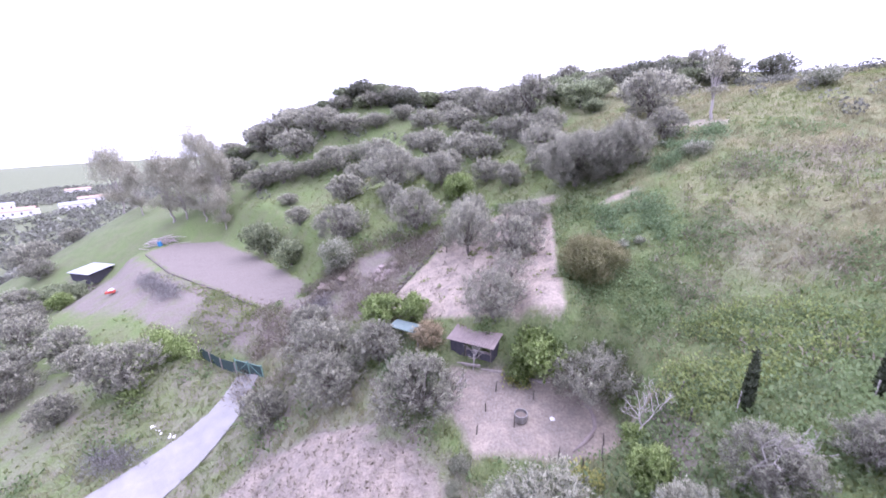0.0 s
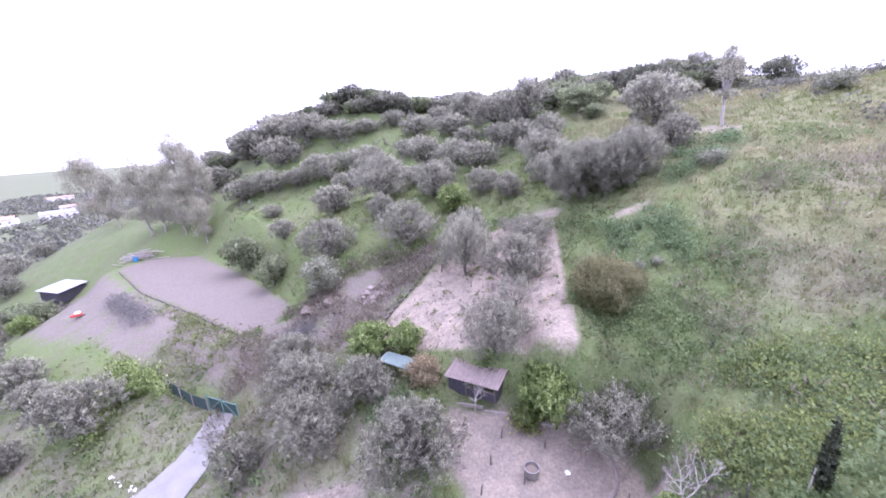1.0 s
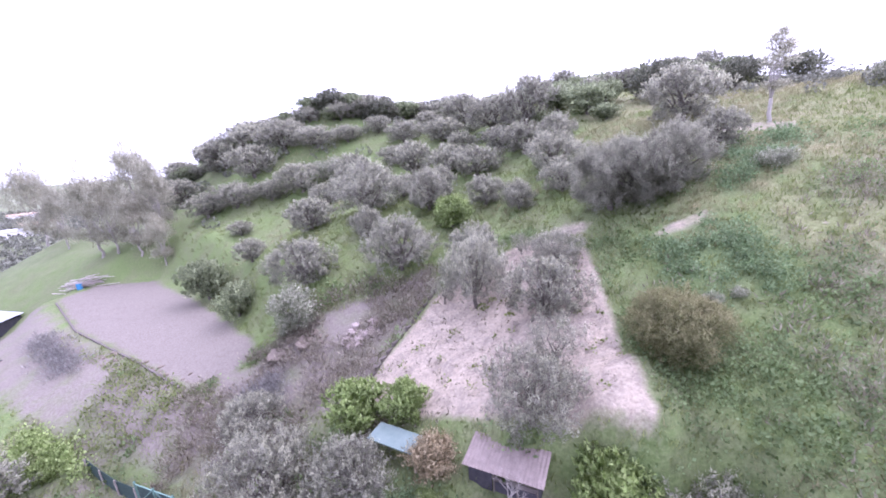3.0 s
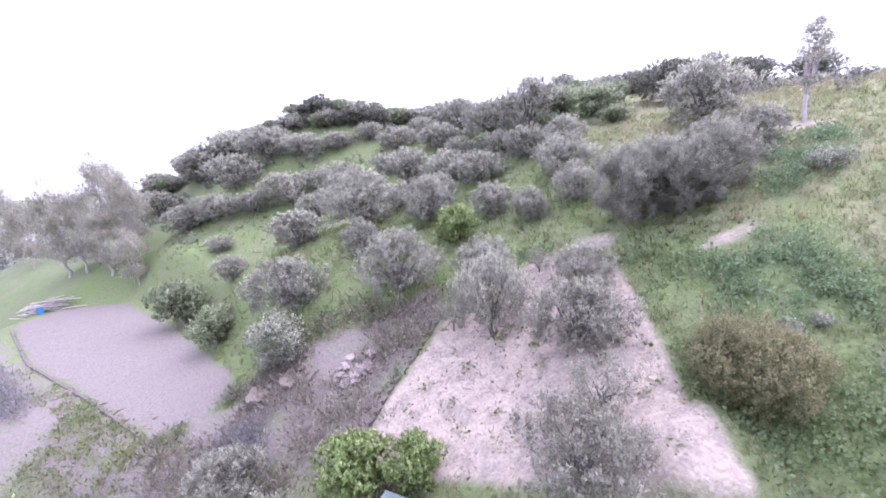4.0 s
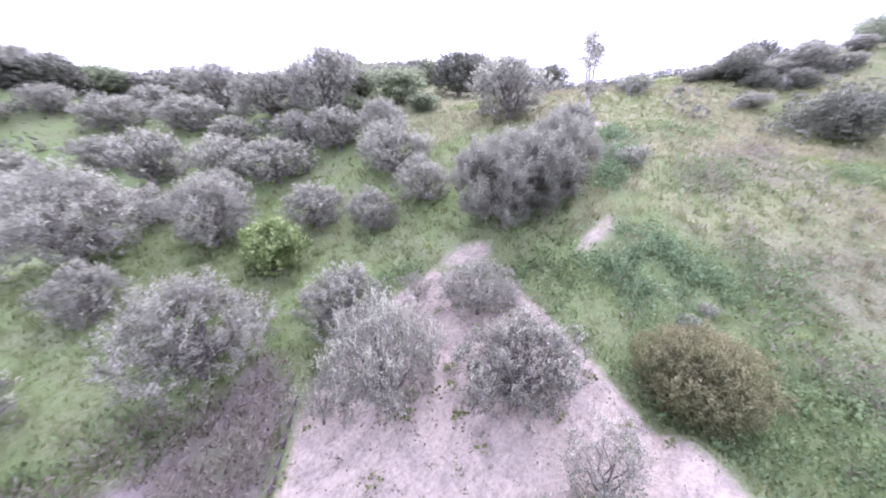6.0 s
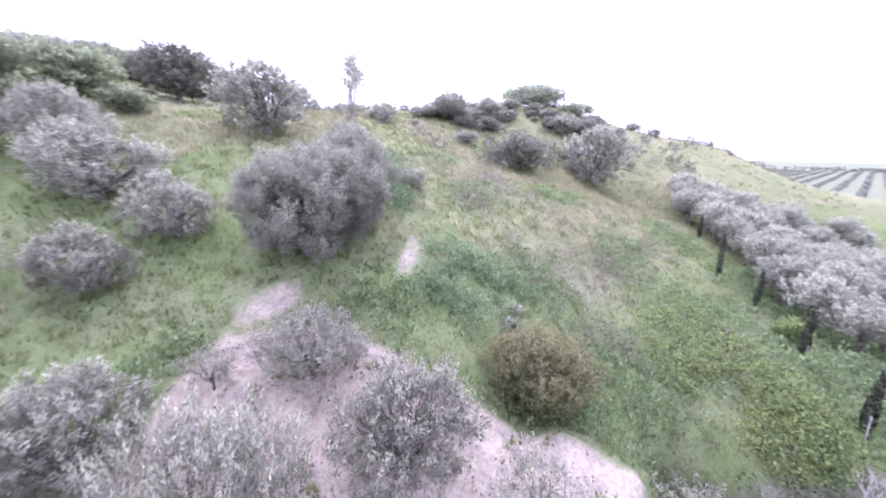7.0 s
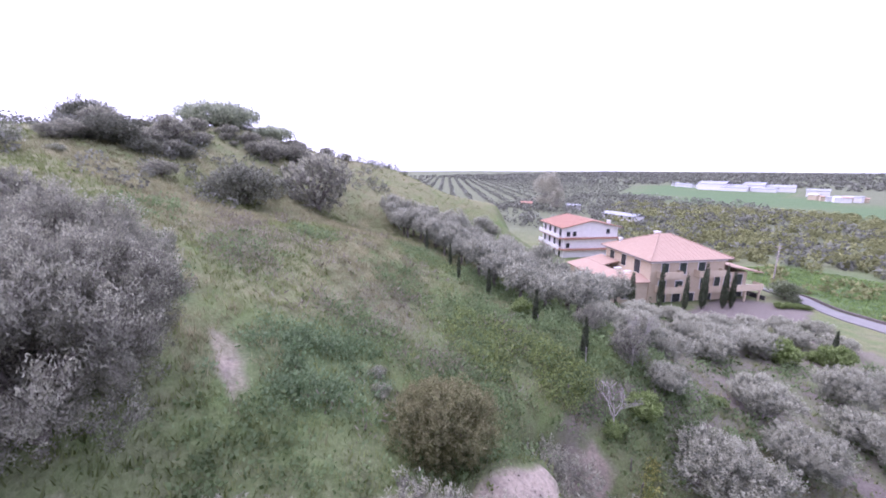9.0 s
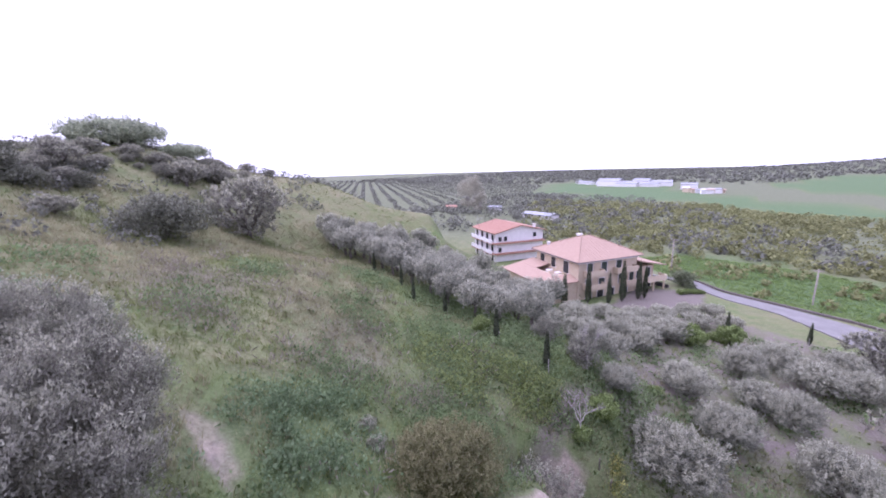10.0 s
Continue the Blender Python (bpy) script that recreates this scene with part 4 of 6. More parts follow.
def slope_roof(lx, ly, z_in, z_out, thick=0.18):
    """A lean-to roof: high along x = 0, low along x = lx."""
    v = [(0, 0, z_in), (lx, 0, z_out), (lx, ly, z_out), (0, ly, z_in)]
    v += [(x, y, z - thick) for x, y, z in v]
    return v, [(0, 1, 2, 3), (7, 6, 5, 4), (0, 4, 5, 1), (1, 5, 6, 2), (2, 6, 7, 3), (3, 7, 4, 0)]


def window(parent, x, z, w, h, face, shutters=True):
    """A window in a wall: face "front" lies in the plane y = 0, "side" in x = 0."""
    win = part("window", (box(w, 0.12, h, (0, 0, 0)), GLASS), parent, "dark window pane")
    win.matrix_basis = pose(x, -0.01, z) if face == "front" else pose(-0.01, x, z, 0, 0, 90)
    part("frame", (join(box(w + 0.16, 0.1, 0.1, (0, -0.05, h)), box(w + 0.3, 0.22, 0.08, (0, -0.08, -0.08)), box(0.08, 0.1, h, (-w / 2 - 0.04, -0.05, 0)), box(0.08, 0.1, h, (w / 2 + 0.04, -0.05, 0))), WHITE), win, "pale window frame")
    if shutters:
        part("shutter", (join(*[box(w / 2 - 0.06, 0.04, h / 9 - 0.03, (-w / 4, -0.09, k * h / 9)) for k in range(9)]), SHUTTER), win, "dark slatted shutter")
        part("shutter", (join(*[box(w / 2 - 0.06, 0.04, h / 9 - 0.03, (w / 4, -0.09, k * h / 9)) for k in range(9)]), SHUTTER), win, "dark slatted shutter")
    return win


def balcony(parent, x, z, w, deep, wall_mat, rail=0.95, face="front"):
    b = part("balcony", (box(w, deep, 0.2, (0, -deep / 2, 0)), wall_mat), parent)
    b.matrix_basis = pose(x, 0, z) if face == "front" else pose(0, x, z, 0, 0, -90)
    if face == "side":
        b.matrix_basis = pose(0, x, z, 0, 0, -90)
    part("parapet", (join(box(w, 0.14, rail, (0, -deep + 0.07, 0.2)), box(0.14, deep - 0.14, rail, (-w / 2 + 0.07, -deep / 2 + 0.07, 0.2)), box(0.14, deep - 0.14, rail, (w / 2 - 0.07, -deep / 2 + 0.07, 0.2))), wall_mat), b)
    return b


VILLA_Z = -1.55
villa_pose = pose(23.65, -26.9, VILLA_Z, 0, 0, -122.2)
villa = thing("villa", "cream three-storey villa with a faded pink tiled hip roof", "house", at=villa_pose)
part("wall", (box(14.2, 13.6, 8.1, (7.1, 6.8, 0)), CREAM), villa)
part("cornice", (join(box(14.6, 0.2, 0.35, (7.1, -0.1, 7.7)), box(0.2, 13.8, 0.35, (-0.1, 6.9, 7.7))), WHITE), villa, "pale cornice under the eaves")
roof = part("roof", mesh_of("roof", *hip_roof(14.2, 13.6, 3.3, 0.8, 2.0), PINK_TILE), villa, "faded pink tiled hip roof", pose(0, 0, 8.25))
for i in range(19):
    v, f = [], []
    k = -0.6 + i * 0.82
    up = min(1.0, (k + 0.8) / 6.9, (15.0 - k) / 6.9)
    tube_arrays([(k, -0.75, 0.02), (k, -0.75 + 7.5 * up, 0.01 + 3.3 * up)], [0.04, 0.04], 5, v, f)
    part("tile", mesh_of("tile", v, f, PINK_TILE), roof)
for i in range(18):
    v, f = [], []
    k = -0.5 + i * 0.83
    up = min(1.0, (k + 0.8) / 7.6, (14.4 - k) / 7.6)
    tube_arrays([(-0.75, k, 0.02), (-0.75 + 6.8 * up, k, 0.01 + 3.3 * up)], [0.04, 0.04], 5, v, f)
    part("tile", mesh_of("tile", v, f, PINK_TILE), roof)
for a, b in (((-0.8, -0.8), (6.1, 6.8)), ((15.0, -0.8), (8.1, 6.8)), ((-0.8, 14.4), (6.1, 6.8))):
    v, f = [], []
    tube_arrays([(*a, 0.04), (*b, 3.34)], [0.1, 0.1], 6, v, f)
    part("ridge_tile", mesh_of("ridge_tile", v, f, PINK_TILE, True), roof)
part("gutter", (join(box(15.7, 0.12, 0.14, (7.1, -0.86, -0.16)), box(0.12, 15.2, 0.14, (-0.86, 6.8, -0.16))), RUST), roof, "brown gutter along the eaves")
part("chimney", (join(box(0.8, 0.8, 1.2, (0, 0, 0)), box(1.0, 1.0, 0.15, (0, 0, 1.2))), WHITE), roof, "white chimney", pose(7.4, 9.0, 2.0))
part("chimney", (join(box(0.5, 0.5, 0.8, (0, 0, 0)), box(0.7, 0.7, 0.12, (0, 0, 0.8))), WHITE), roof, "small white chimney", pose(1.6, 11.6, 0.8))
for x, z, w, h, s in ((2.6, 5.6, 1.3, 2.0, 1), (6.0, 5.6, 1.3, 2.0, 1), (9.6, 5.6, 1.3, 2.0, 1), (2.4, 2.9, 1.4, 1.6, 1), (5.6, 2.9, 1.4, 1.5, 1), (10.4, 2.9, 1.4, 2.0, 1), (13.0, 2.9, 1.1, 2.0, 1), (2.6, 0.1, 1.4, 2.0, 0), (5.4, 0.1, 1.5, 2.1, 0), (8.2, 0.1, 1.2, 2.0, 0), (11.2, 0.1, 2.0, 2.1, 0)):
    window(villa, x, z, w, h, "front", s)
for y, z, w, h, s in ((3.6, 5.2, 1.5, 2.3, 0), (7.6, 5.5, 1.3, 2.0, 0), (11.4, 5.5, 1.3, 2.0, 1)):
    window(villa, y, z, w, h, "side", s)
balcony(villa, 3.2, 5.2, 4.0, 1.3, CREAM)
balcony(villa, 10.8, 5.2, 5.0, 1.3, CREAM)
balcony(villa, 3.4, 2.6, 4.4, 1.5, CREAM)
balcony(villa, 15.2, 2.6, 10.6, 1.9, CREAM)
# the annex: a low wing with a lean-to roof over a long balcony
part("annex", (box(5.6, 9.0, 5.3, (17.0, 5.3, 0)), CREAM), villa)
part("roof", mesh_of("roof", *slope_roof(7.2, 11.2, 7.0, 5.5), PINK_TILE), villa, "lean-to roof of pink tiles", pose(14.2, -0.9, 0))
for k, (x, z) in enumerate(((15.8, 2.9), (18.2, 2.9), (16.2, 0.1), (18.6, 0.1))):
    window(villa, x, z, 1.3, 2.0, "front", k < 2).matrix_basis = pose(x, 0.79, z)
for x in (14.4, 17.4, 20.2):
    part("post", (box(0.24, 0.24, 2.6, (x, -1.6, 0.0)), CREAM), villa)
# the low wing, whose roof runs round a small terrace
part("wing", (box(7.2, 14.2, 4.4, (-3.6, 7.3, 0)), CREAM), villa)
part("roof", mesh_of("roof", *slope_roof(4.3, 15.4, 5.3, 4.5), PINK_TILE), villa, "low wing roof of pink tiles", pose(-3.5, 15.0, 0, 0, 0, 180))
part("roof", mesh_of("roof", *slope_roof(2.7, 3.46, 5.3, 4.55), PINK_TILE), villa, "strip of tiled roof before the terrace", pose(-3.48, 2.3, 0, 0, 0, -90))
part("roof", mesh_of("roof", *slope_roof(3.4, 6.2, 5.95, 5.32), PINK_TILE), villa, "low wing roof of pink tiles", pose(-0.08, 15.0, 0, 0, 0, 180))
part("terrace", (join(box(3.3, 6.4, 0.12, (-1.75, 5.55, 4.42)), box(0.14, 6.4, 0.8, (-3.4, 5.55, 4.5)), box(3.2, 0.14, 0.8, (-1.72, 2.4, 4.5))), CREAM), villa)
for y in (1.2, 3.6):
    window(villa, y, 1.6, 1.2, 1.5, "side", 1).matrix_basis = pose(-7.22, y, 1.6, 0, 0, 90)
window(villa, -4.2, 1.6, 1.3, 1.6, "front", 1).matrix_basis = pose(-4.2, 0.19, 1.6)


def white_table(x, y, m):
    t = thing("garden_table", "white plastic garden table on the villa's terrace", "table", "terrace tables", at=m @ pose(x, y, 4.56))
    part("tabletop", (box(1.3, 0.8, 0.06, (0, 0, 0.7), 0.02), WHITE_PAINT), t)
    for a, b in ((-0.55, -0.3), (0.55, -0.3), (-0.55, 0.3), (0.55, 0.3)):
        part("leg", (box(0.06, 0.06, 0.7, (a, b, 0)), WHITE_PAINT), t)


white_table(-1.4, 4.2, villa_pose)
white_table(-1.7, 6.6, villa_pose)

white_house = thing("white_house", "white three-storey house with red tiled gable roof", "house", at=pose(49.9, -41.8, -0.75, 0, 0, -33))
part("wall", (box(13.0, 14.2, 8.2, (6.5, -7.1, 0)), WHITE), white_house)
gable_v = [(0.0, -14.2, 8.2), (0.0, 0, 8.2), (0.0, -7.1, 9.85), (13, -14.2, 8.2), (13, 0, 8.2), (13, -7.1, 9.85)]
part("gable", mesh_of("gable", gable_v, [(0, 1, 2), (3, 5, 4), (0, 2, 5, 3), (1, 4, 5, 2), (0, 3, 4, 1)], WHITE), white_house)
roof = part("roof", mesh_of("roof", *gable_roof(13.0, 14.2, 1.8, 0.8), RED_TILE), white_house, "red tiled gable roof", pose(0, -14.2, 8.35))
for i in range(20):
    v, f = [], []
    k = -0.7 + i * 0.76
    tube_arrays([(k, 14.95, 0.02), (k, 7.1, 1.81)], [0.05, 0.05], 5, v, f)
    part("tile", mesh_of("tile", v, f, RED_TILE), roof)
for z in (2.6, 5.4):
    part("tiled_band", (join(box(0.9, 14.6, 0.4, (-0.45, -7.1, z)), box(13.0, 1.2, 0.25, (6.5, 0.6, z))), RED_TILE), white_house, "red tiled band at floor level")
    part("parapet", (box(13.0, 0.15, 0.95, (6.5, 1.15, z + 0.25)), WHITE), white_house)
for z in (0.3, 3.2, 5.9):
    for x in (1.8, 5.0, 8.2, 11.4):
        win = part("window", (box(1.3, 0.14, 1.9, (0, 0, 0)), GLASS), white_house, "dark window pane", pose(x, 0.02, z))
        part("frame", (join(box(1.5, 0.1, 0.12, (0, 0.05, 1.88)), box(0.1, 0.1, 1.9, (-0.7, 0.05, 0)), box(0.1, 0.1, 1.9, (0.7, 0.05, 0))), WHITE), win)
for y, z in ((-1.2, 6.1), (-1.2, 3.2), (-2.8, 6.1), (-11.6, 6.6)):
    win = part("window", (box(0.14, 0.9, 1.2, (0, 0, 0)), GLASS), white_house, "dark window pane", pose(-0.02, y, z))
    part("lintel", (box(0.1, 1.1, 0.1, (-0.05, 0, 1.2)), WHITE), win)
    part("sill", (box(0.14, 1.2, 0.08, (-0.06, 0, -0.08)), WHITE), win)
part("chimney", (join(box(0.6, 0.6, 1.3, (0, 0, 0)), box(0.8, 0.8, 0.12, (0, 0, 1.3))), WHITE), white_house, "white chimney", pose(1.5, -12.4, 8.4))

for i, (x, y, s) in enumerate([(24.6, -22.6, 0.95), (21.6, -26.6, 1.12), (18.2, -27.6, 0.95), (16.6, -30.8, 1.22), (14.4, -33.6, 1.12), (13.6, -34.8, 1.0)]):
    m = pose(x, y, ground_at(x, y) - 0.1, 0, 0, 55 * i) @ Matrix.Diagonal((s * 0.8, s * 0.8, s * 1.05, 1))
    if i:
        copy_thing(old, m)
    else:
        old.matrix_basis = m


def strip(name, label, line, widths, mat, lift=0.06, thick=0.25):
    """A lane of paved slabs laid on the ground along a line, with a real edge."""
    v, f = [], []
    pts = [Vector((x, y, 0)) for x, y in line]
    fine = []
    for i in range(len(pts) - 1):
        for k in range(12):
            fine.append((pts[i].lerp(pts[i + 1], k / 12), widths[i] + (widths[i + 1] - widths[i]) * k / 12))
    fine.append((pts[-1], widths[-1]))
    r = random.Random(4)
    for i, (p, w) in enumerate(fine):
        way = (fine[min(i + 1, len(fine) - 1)][0] - fine[max(i - 1, 0)][0]).normalized()
        side = Vector((way.y, -way.x, 0))
        a, b = p + side * (w / 2 + r.uniform(-0.06, 0.06)), p - side * (w / 2 + r.uniform(-0.06, 0.06))
        za, zb = ground_at(a.x, a.y) + lift + 0.1, ground_at(b.x, b.y) + lift + 0.1
        v += [(a.x, a.y, za), (b.x, b.y, zb), (b.x, b.y, zb - thick - 0.6), (a.x, a.y, za - thick - 0.6)]
        if i:
            o = 4 * i
            f += [(o - 4, o, o + 1, o - 3), (o - 3, o + 1, o + 2, o - 2), (o - 1, o + 3, o, o - 4)]
    return tagged(new(name, mesh_of(name, v, f, mat)), label, "road", kind="structure")


strip("road", "cracked pale concrete lane climbing to a green gate", [(-22.6, 33.4), (-22.9, 31.0), (-23.5, 28.9), (-25.4, 26.1), (-27.5, 23.8), (-32.0, 19.0), (-38.0, 13.0)], [2.8, 3.4, 4.2, 5.2, 6.0, 6.4, 6.6], CONCRETE)
strip("driveway", "grey tarmac driveway curving past the villa", [(19.0, -56.5), (12.0, -53.6), (4.0, -48.0), (-3.0, -44.3), (-8.0, -41.8), (-12.5, -38.2), (-17.5, -35.0), (-25.0, -32.0)], [3.6, 4.0, 4.4, 5.0, 6.0, 9.0, 12.0, 13.0], TARMAC)

# the old shack by the clearing
yard_line = [(27, -21.5), (21.5, -22.5), (11.5, -31), (8.4, -38.5), (9.2, -49.5), (15.5, -51), (26, -38)]
v = [(x, y, z) for z in (-1.42, -2.0) for x, y in yard_line]
m = len(yard_line)
tagged(new("pavement", mesh_of("pavement", v, [tuple(range(m - 1, -1, -1))] + [(i, (i + 1) % m, m + (i + 1) % m, m + i) for i in range(m)], TARMAC)), "grey paved yard before the cream villa", "pavement", kind="structure")
strip("kerb_wall", "low dark stone wall along the driveway", [(9.5, -55.2), (2.2, -50.9), (-4.6, -47.3), (-9.6, -45.6), (-16.0, -44.2), (-25.0, -41.5)], [0.5, 0.5, 0.5, 0.6, 0.5, 0.5], DARK_KERB, 0.3)

screen = thing("screen_fence", "dark sheeted screen fence at the end of the paved yard", "fence", at=pose(14.4, -45.4, -1.42, 0, 0, 160))
for i in range(3):
    part("sheet", (join(*[box(0.21, 0.03, 1.5 - 0.16 * i, (0.12 + 0.2 * k + 1.3 * i, 0.03 * (k % 2), 0.08)) for k in range(6)]), DARK_BOARD), screen)
for i in range(4):
    part("post", (box(0.08, 0.08, 1.75 - 0.16 * i, (1.3 * i, 0.08, 0)), WOOD), screen)

SHACK = pose(1.5, 27.0, ground_at(1.5, 26.7) - 0.05, 0, 0, -30) @ Matrix.Diagonal((0.78, 0.64, 0.74, 1))
shack = thing("shack", "low wooden shack with a rusty brown sheet roof", "shed", at=SHACK)
part("wall", (join(box(1.7, 0.1, 1.9, (-1.6, -1.3, 0)), box(0.1, 2.6, 2.0, (-2.4, 0, 0)), box(4.8, 0.1, 2.2, (0, 1.3, 0)), box(0.1, 2.6, 2.0, (2.4, 0, 0))), DARK_BOARD), shack, "dark board wall")
for x in (-0.6, 1.0, 2.35):
    part("post", (box(0.1, 0.1, 2.0, (x, -1.35, 0)), BARK), shack)
part("panel", (join(*[box(2.9, 0.05, 0.2, (0.85, -1.28, 0.05 + 0.22 * k)) for k in range(4)]), DARK_BOARD), shack, "dark board panel")
sheet_v, sheet_f = [], []
for i in range(41):
    x = -2.8 + 5.6 * i / 40
    w = 0.03 if i % 2 else -0.03
    sheet_v += [(x, -1.75, 1.98 + w), (x, 1.7, 2.4 + w), (x, -1.75, 1.95 + w), (x, 1.7, 2.37 + w)]
    if i:
        o = 4 * i
        sheet_f += [(o - 4, o, o + 1, o - 3), (o - 2, o - 1, o + 3, o + 2), (o - 4, o - 2, o + 2, o), (o - 3, o + 1, o + 3, o - 1)]
part("roof", mesh_of("roof", sheet_v, sheet_f, RUST), shack, "rust-brown corrugated sheet roof")
part("shelf", (join(box(3.0, 0.5, 0.06, (0.8, -1.0, 0.8)), box(0.06, 0.4, 0.8, (-0.5, -1.0, 0)), box(0.06, 0.4, 0.8, (2.1, -1.0, 0))), WOOD), shack)
lean = thing("lean_to", "low lean-to with a faded teal sheet roof", "shed", at=pose(-4.5, 29.4, ground_at(-4.5, 29.4), 0, 0, -32))
part("roof", (box(3.4, 1.5, 0.06, (0, 0, 1.3), 0.02), BLUE_SHEET), lean)
for x, y in ((-1.55, -0.6), (1.55, -0.6), (-1.55, 0.6), (1.55, 0.6)):
    part("post", (box(0.1, 0.1, 1.3, (x, y, 0)), WOOD), lean)

ladder = thing("ladder", "grey wooden ladder lying on bare soil", "ladder", at=pose(0.2, 24.6, ground_at(0.2, 24.6) + 0.15, 12, 0, 60))
for y in (-0.22, 0.22):
    part("rail", (box(2.4, 0.07, 0.06, (0, y, 0)), DEAD_WOOD), ladder)
for k in range(7):
    part("rung", (box(0.04, 0.44, 0.04, (-1.05 + 0.35 * k, 0, 0.01)), DEAD_WOOD), ladder)
for i, (x, y, turn) in enumerate([(0.5, 26.3, -19), (3.2, 25.5, -17), (5.9, 24.5, -20)]):
    beam = new("beam", bpy.data.meshes.new("beam"))
    bm = box(2.8, 0.2, 0.26, (0, 0, -0.05), 0.03)
    bm.to_mesh(beam.data)
    bm.free()
    beam.data.materials.append(WOOD)
    beam.matrix_basis = pose(x, y, ground_at(x, y), 0, 0, turn)
    tagged(beam, "weathered grey wooden beam edging the clearing", "beam", "edging beams")


ridge_v, ridge_f = [], []
ARC = [(9.2, 22.4), (9.6, 21.9), (9.7, 21.2), (9.5, 20.5), (9.0, 19.9), (8.3, 19.4), (7.4, 18.9)]
tube_arrays([(x, y, ground_at(x, y) - 0.04) for x, y in ARC], [0.06, 0.15, 0.17, 0.16, 0.17, 0.14, 0.05], 8, ridge_v, ridge_f)
tagged(new("earth_ridge", mesh_of("earth_ridge", ridge_v, ridge_f, plain("trodden_earth", (0.2, 0.165, 0.15), (0.31, 0.27, 0.25), 3.0, 0.95, 0, 0.5), True)), "low curved ridge of scraped earth on the clearing", "earth ridge")


def barrel():
    """An open stone-ringed fire pot."""
    ob = thing("fire_barrel", "round dark metal barrel with ash inside on bare soil", "barrel", at=pose(4.3, 21.3, ground_at(4.3, 21.3)))
    bm = bmesh.new()
    rings = []
    for r, z in ((0.46, 0), (0.5, 0.3), (0.5, 0.62), (0.44, 0.62), (0.42, 0.35)):
        rings.append([bm.verts.new((r * math.cos(a * math.pi / 10), r * math.sin(a * math.pi / 10), z)) for a in range(20)])
    for a, b in zip(rings, rings[1:]):
        for k in range(20):
            bm.faces.new((a[k], a[(k + 1) % 20], b[(k + 1) % 20], b[k]))
    bm.faces.new(rings[0][::-1])
    part("drum", (bm, STEEL), ob)
    bm = bmesh.new()
    bmesh.ops.create_cone(bm, cap_ends=True, segments=20, radius1=0.42, radius2=0.4, depth=0.05, matrix=pose(0, 0, 0.38))
    part("ash", (bm, CLOD), ob, "grey ash")


barrel()
POSTS = [(1.8, 22.1), (0.9, 20.4), (2.8, 23.8), (5.6, 22.9), (3.7, 20.8), (7.0, 16.2), (7.9, 15.8), (6.2, 18.4), (9.6, 19.2), (12.5, 16.6), (11.6, 14.4)]
post_rng = random.Random(9)
for x, y in POSTS:
    v, f = [], []
    lean_x, lean_y = post_rng.uniform(-0.15, 0.15), post_rng.uniform(-0.15, 0.15)
    tube_arrays([(0, 0, -0.3), (lean_x * 0.5, lean_y * 0.5, 0.6), (lean_x, lean_y, post_rng.uniform(0.8, 1.2))], [0.06, 0.05, 0.04], 7, v, f)
    p = new("fence_post", mesh_of("fence_post", v, f, BARK, True))
    p.matrix_basis = pose(x, y, ground_at(x, y))
    tagged(p, "rough leaning wooden post on the clearing", "post", "clearing posts")


def rock(name, label, x, y, size, mat, group, seed):
    r = random.Random(seed)
    bm = bmesh.new()
    bmesh.ops.create_icosphere(bm, subdivisions=2, radius=1.0)
    for vert in bm.verts:
        k = 1 + 0.42 * noise.noise(vert.co * 1.9 + Vector((seed, 0, 0))) + r.uniform(-0.13, 0.13)
        vert.co = Vector((vert.co.x * k * size, vert.co.y * k * size * 0.85, vert.co.z * k * size * (0.36 if size > 0.8 else 0.55)))
    me = bpy.data.meshes.new(name)
    bm.to_mesh(me)
    bm.free()
    me.materials.append(mat)
    ob = new(name, me)
    ob.matrix_basis = pose(x, y, ground_at(x, y) + size * 0.15, 0, 0, r.uniform(0, 360))
    return tagged(ob, label, "rock", group)


stone_rng = random.Random(12)
for i in range(26):
    rock("boulder", "pale broken boulder in a heap beside the soil track", -8.3 + stone_rng.gauss(0, 0.6), 40.6 + stone_rng.gauss(0, 0.7), stone_rng.uniform(0.2, 0.62), ROCK, "boulder heap", 100 + i)
rock("earth_mound", "rounded mound of brown earth beside the tilled field", -15.6, 42.3, 1.2, CLOD, "earth mound", 198)
rock("earth_mound", "rounded mound of brown earth beside the tilled field", -13.4, 42.0, 0.9, CLOD, "earth mound", 199)
for i in range(40):
    rock("earth_clod", "lump of brown earth on a low mound", -15.0 + stone_rng.gauss(0, 1.9), 42.4 + stone_rng.gauss(0, 0.7), stone_rng.uniform(0.12, 0.45), CLOD, "earth mound", 200 + i)
for i in range(46):
    a = stone_rng.random()
    rock("field_stone", "grey field stone in a tumbled wall by the tilled field", -22 - 16 * a + stone_rng.gauss(0, 0.7), 39.6 + 11.4 * a + stone_rng.gauss(0, 0.9), stone_rng.uniform(0.1, 0.3), CLOD, "tumbled wall", 300 + i)
rock("white_stone", "single white stone on the bare clearing", 6.6, 21.2, 0.22, WHITE, "", 401)

# the low kerb along the sandy plot
KERB = [(-0.8, 43.2), (-3.5, 40.2), (-5.2, 38.6), (-7.7, 35.1), (-8.3, 33.0)]
kerb = thing("plot_kerb", "low grey stone kerb along the sandy plot", "kerb", kind="structure")
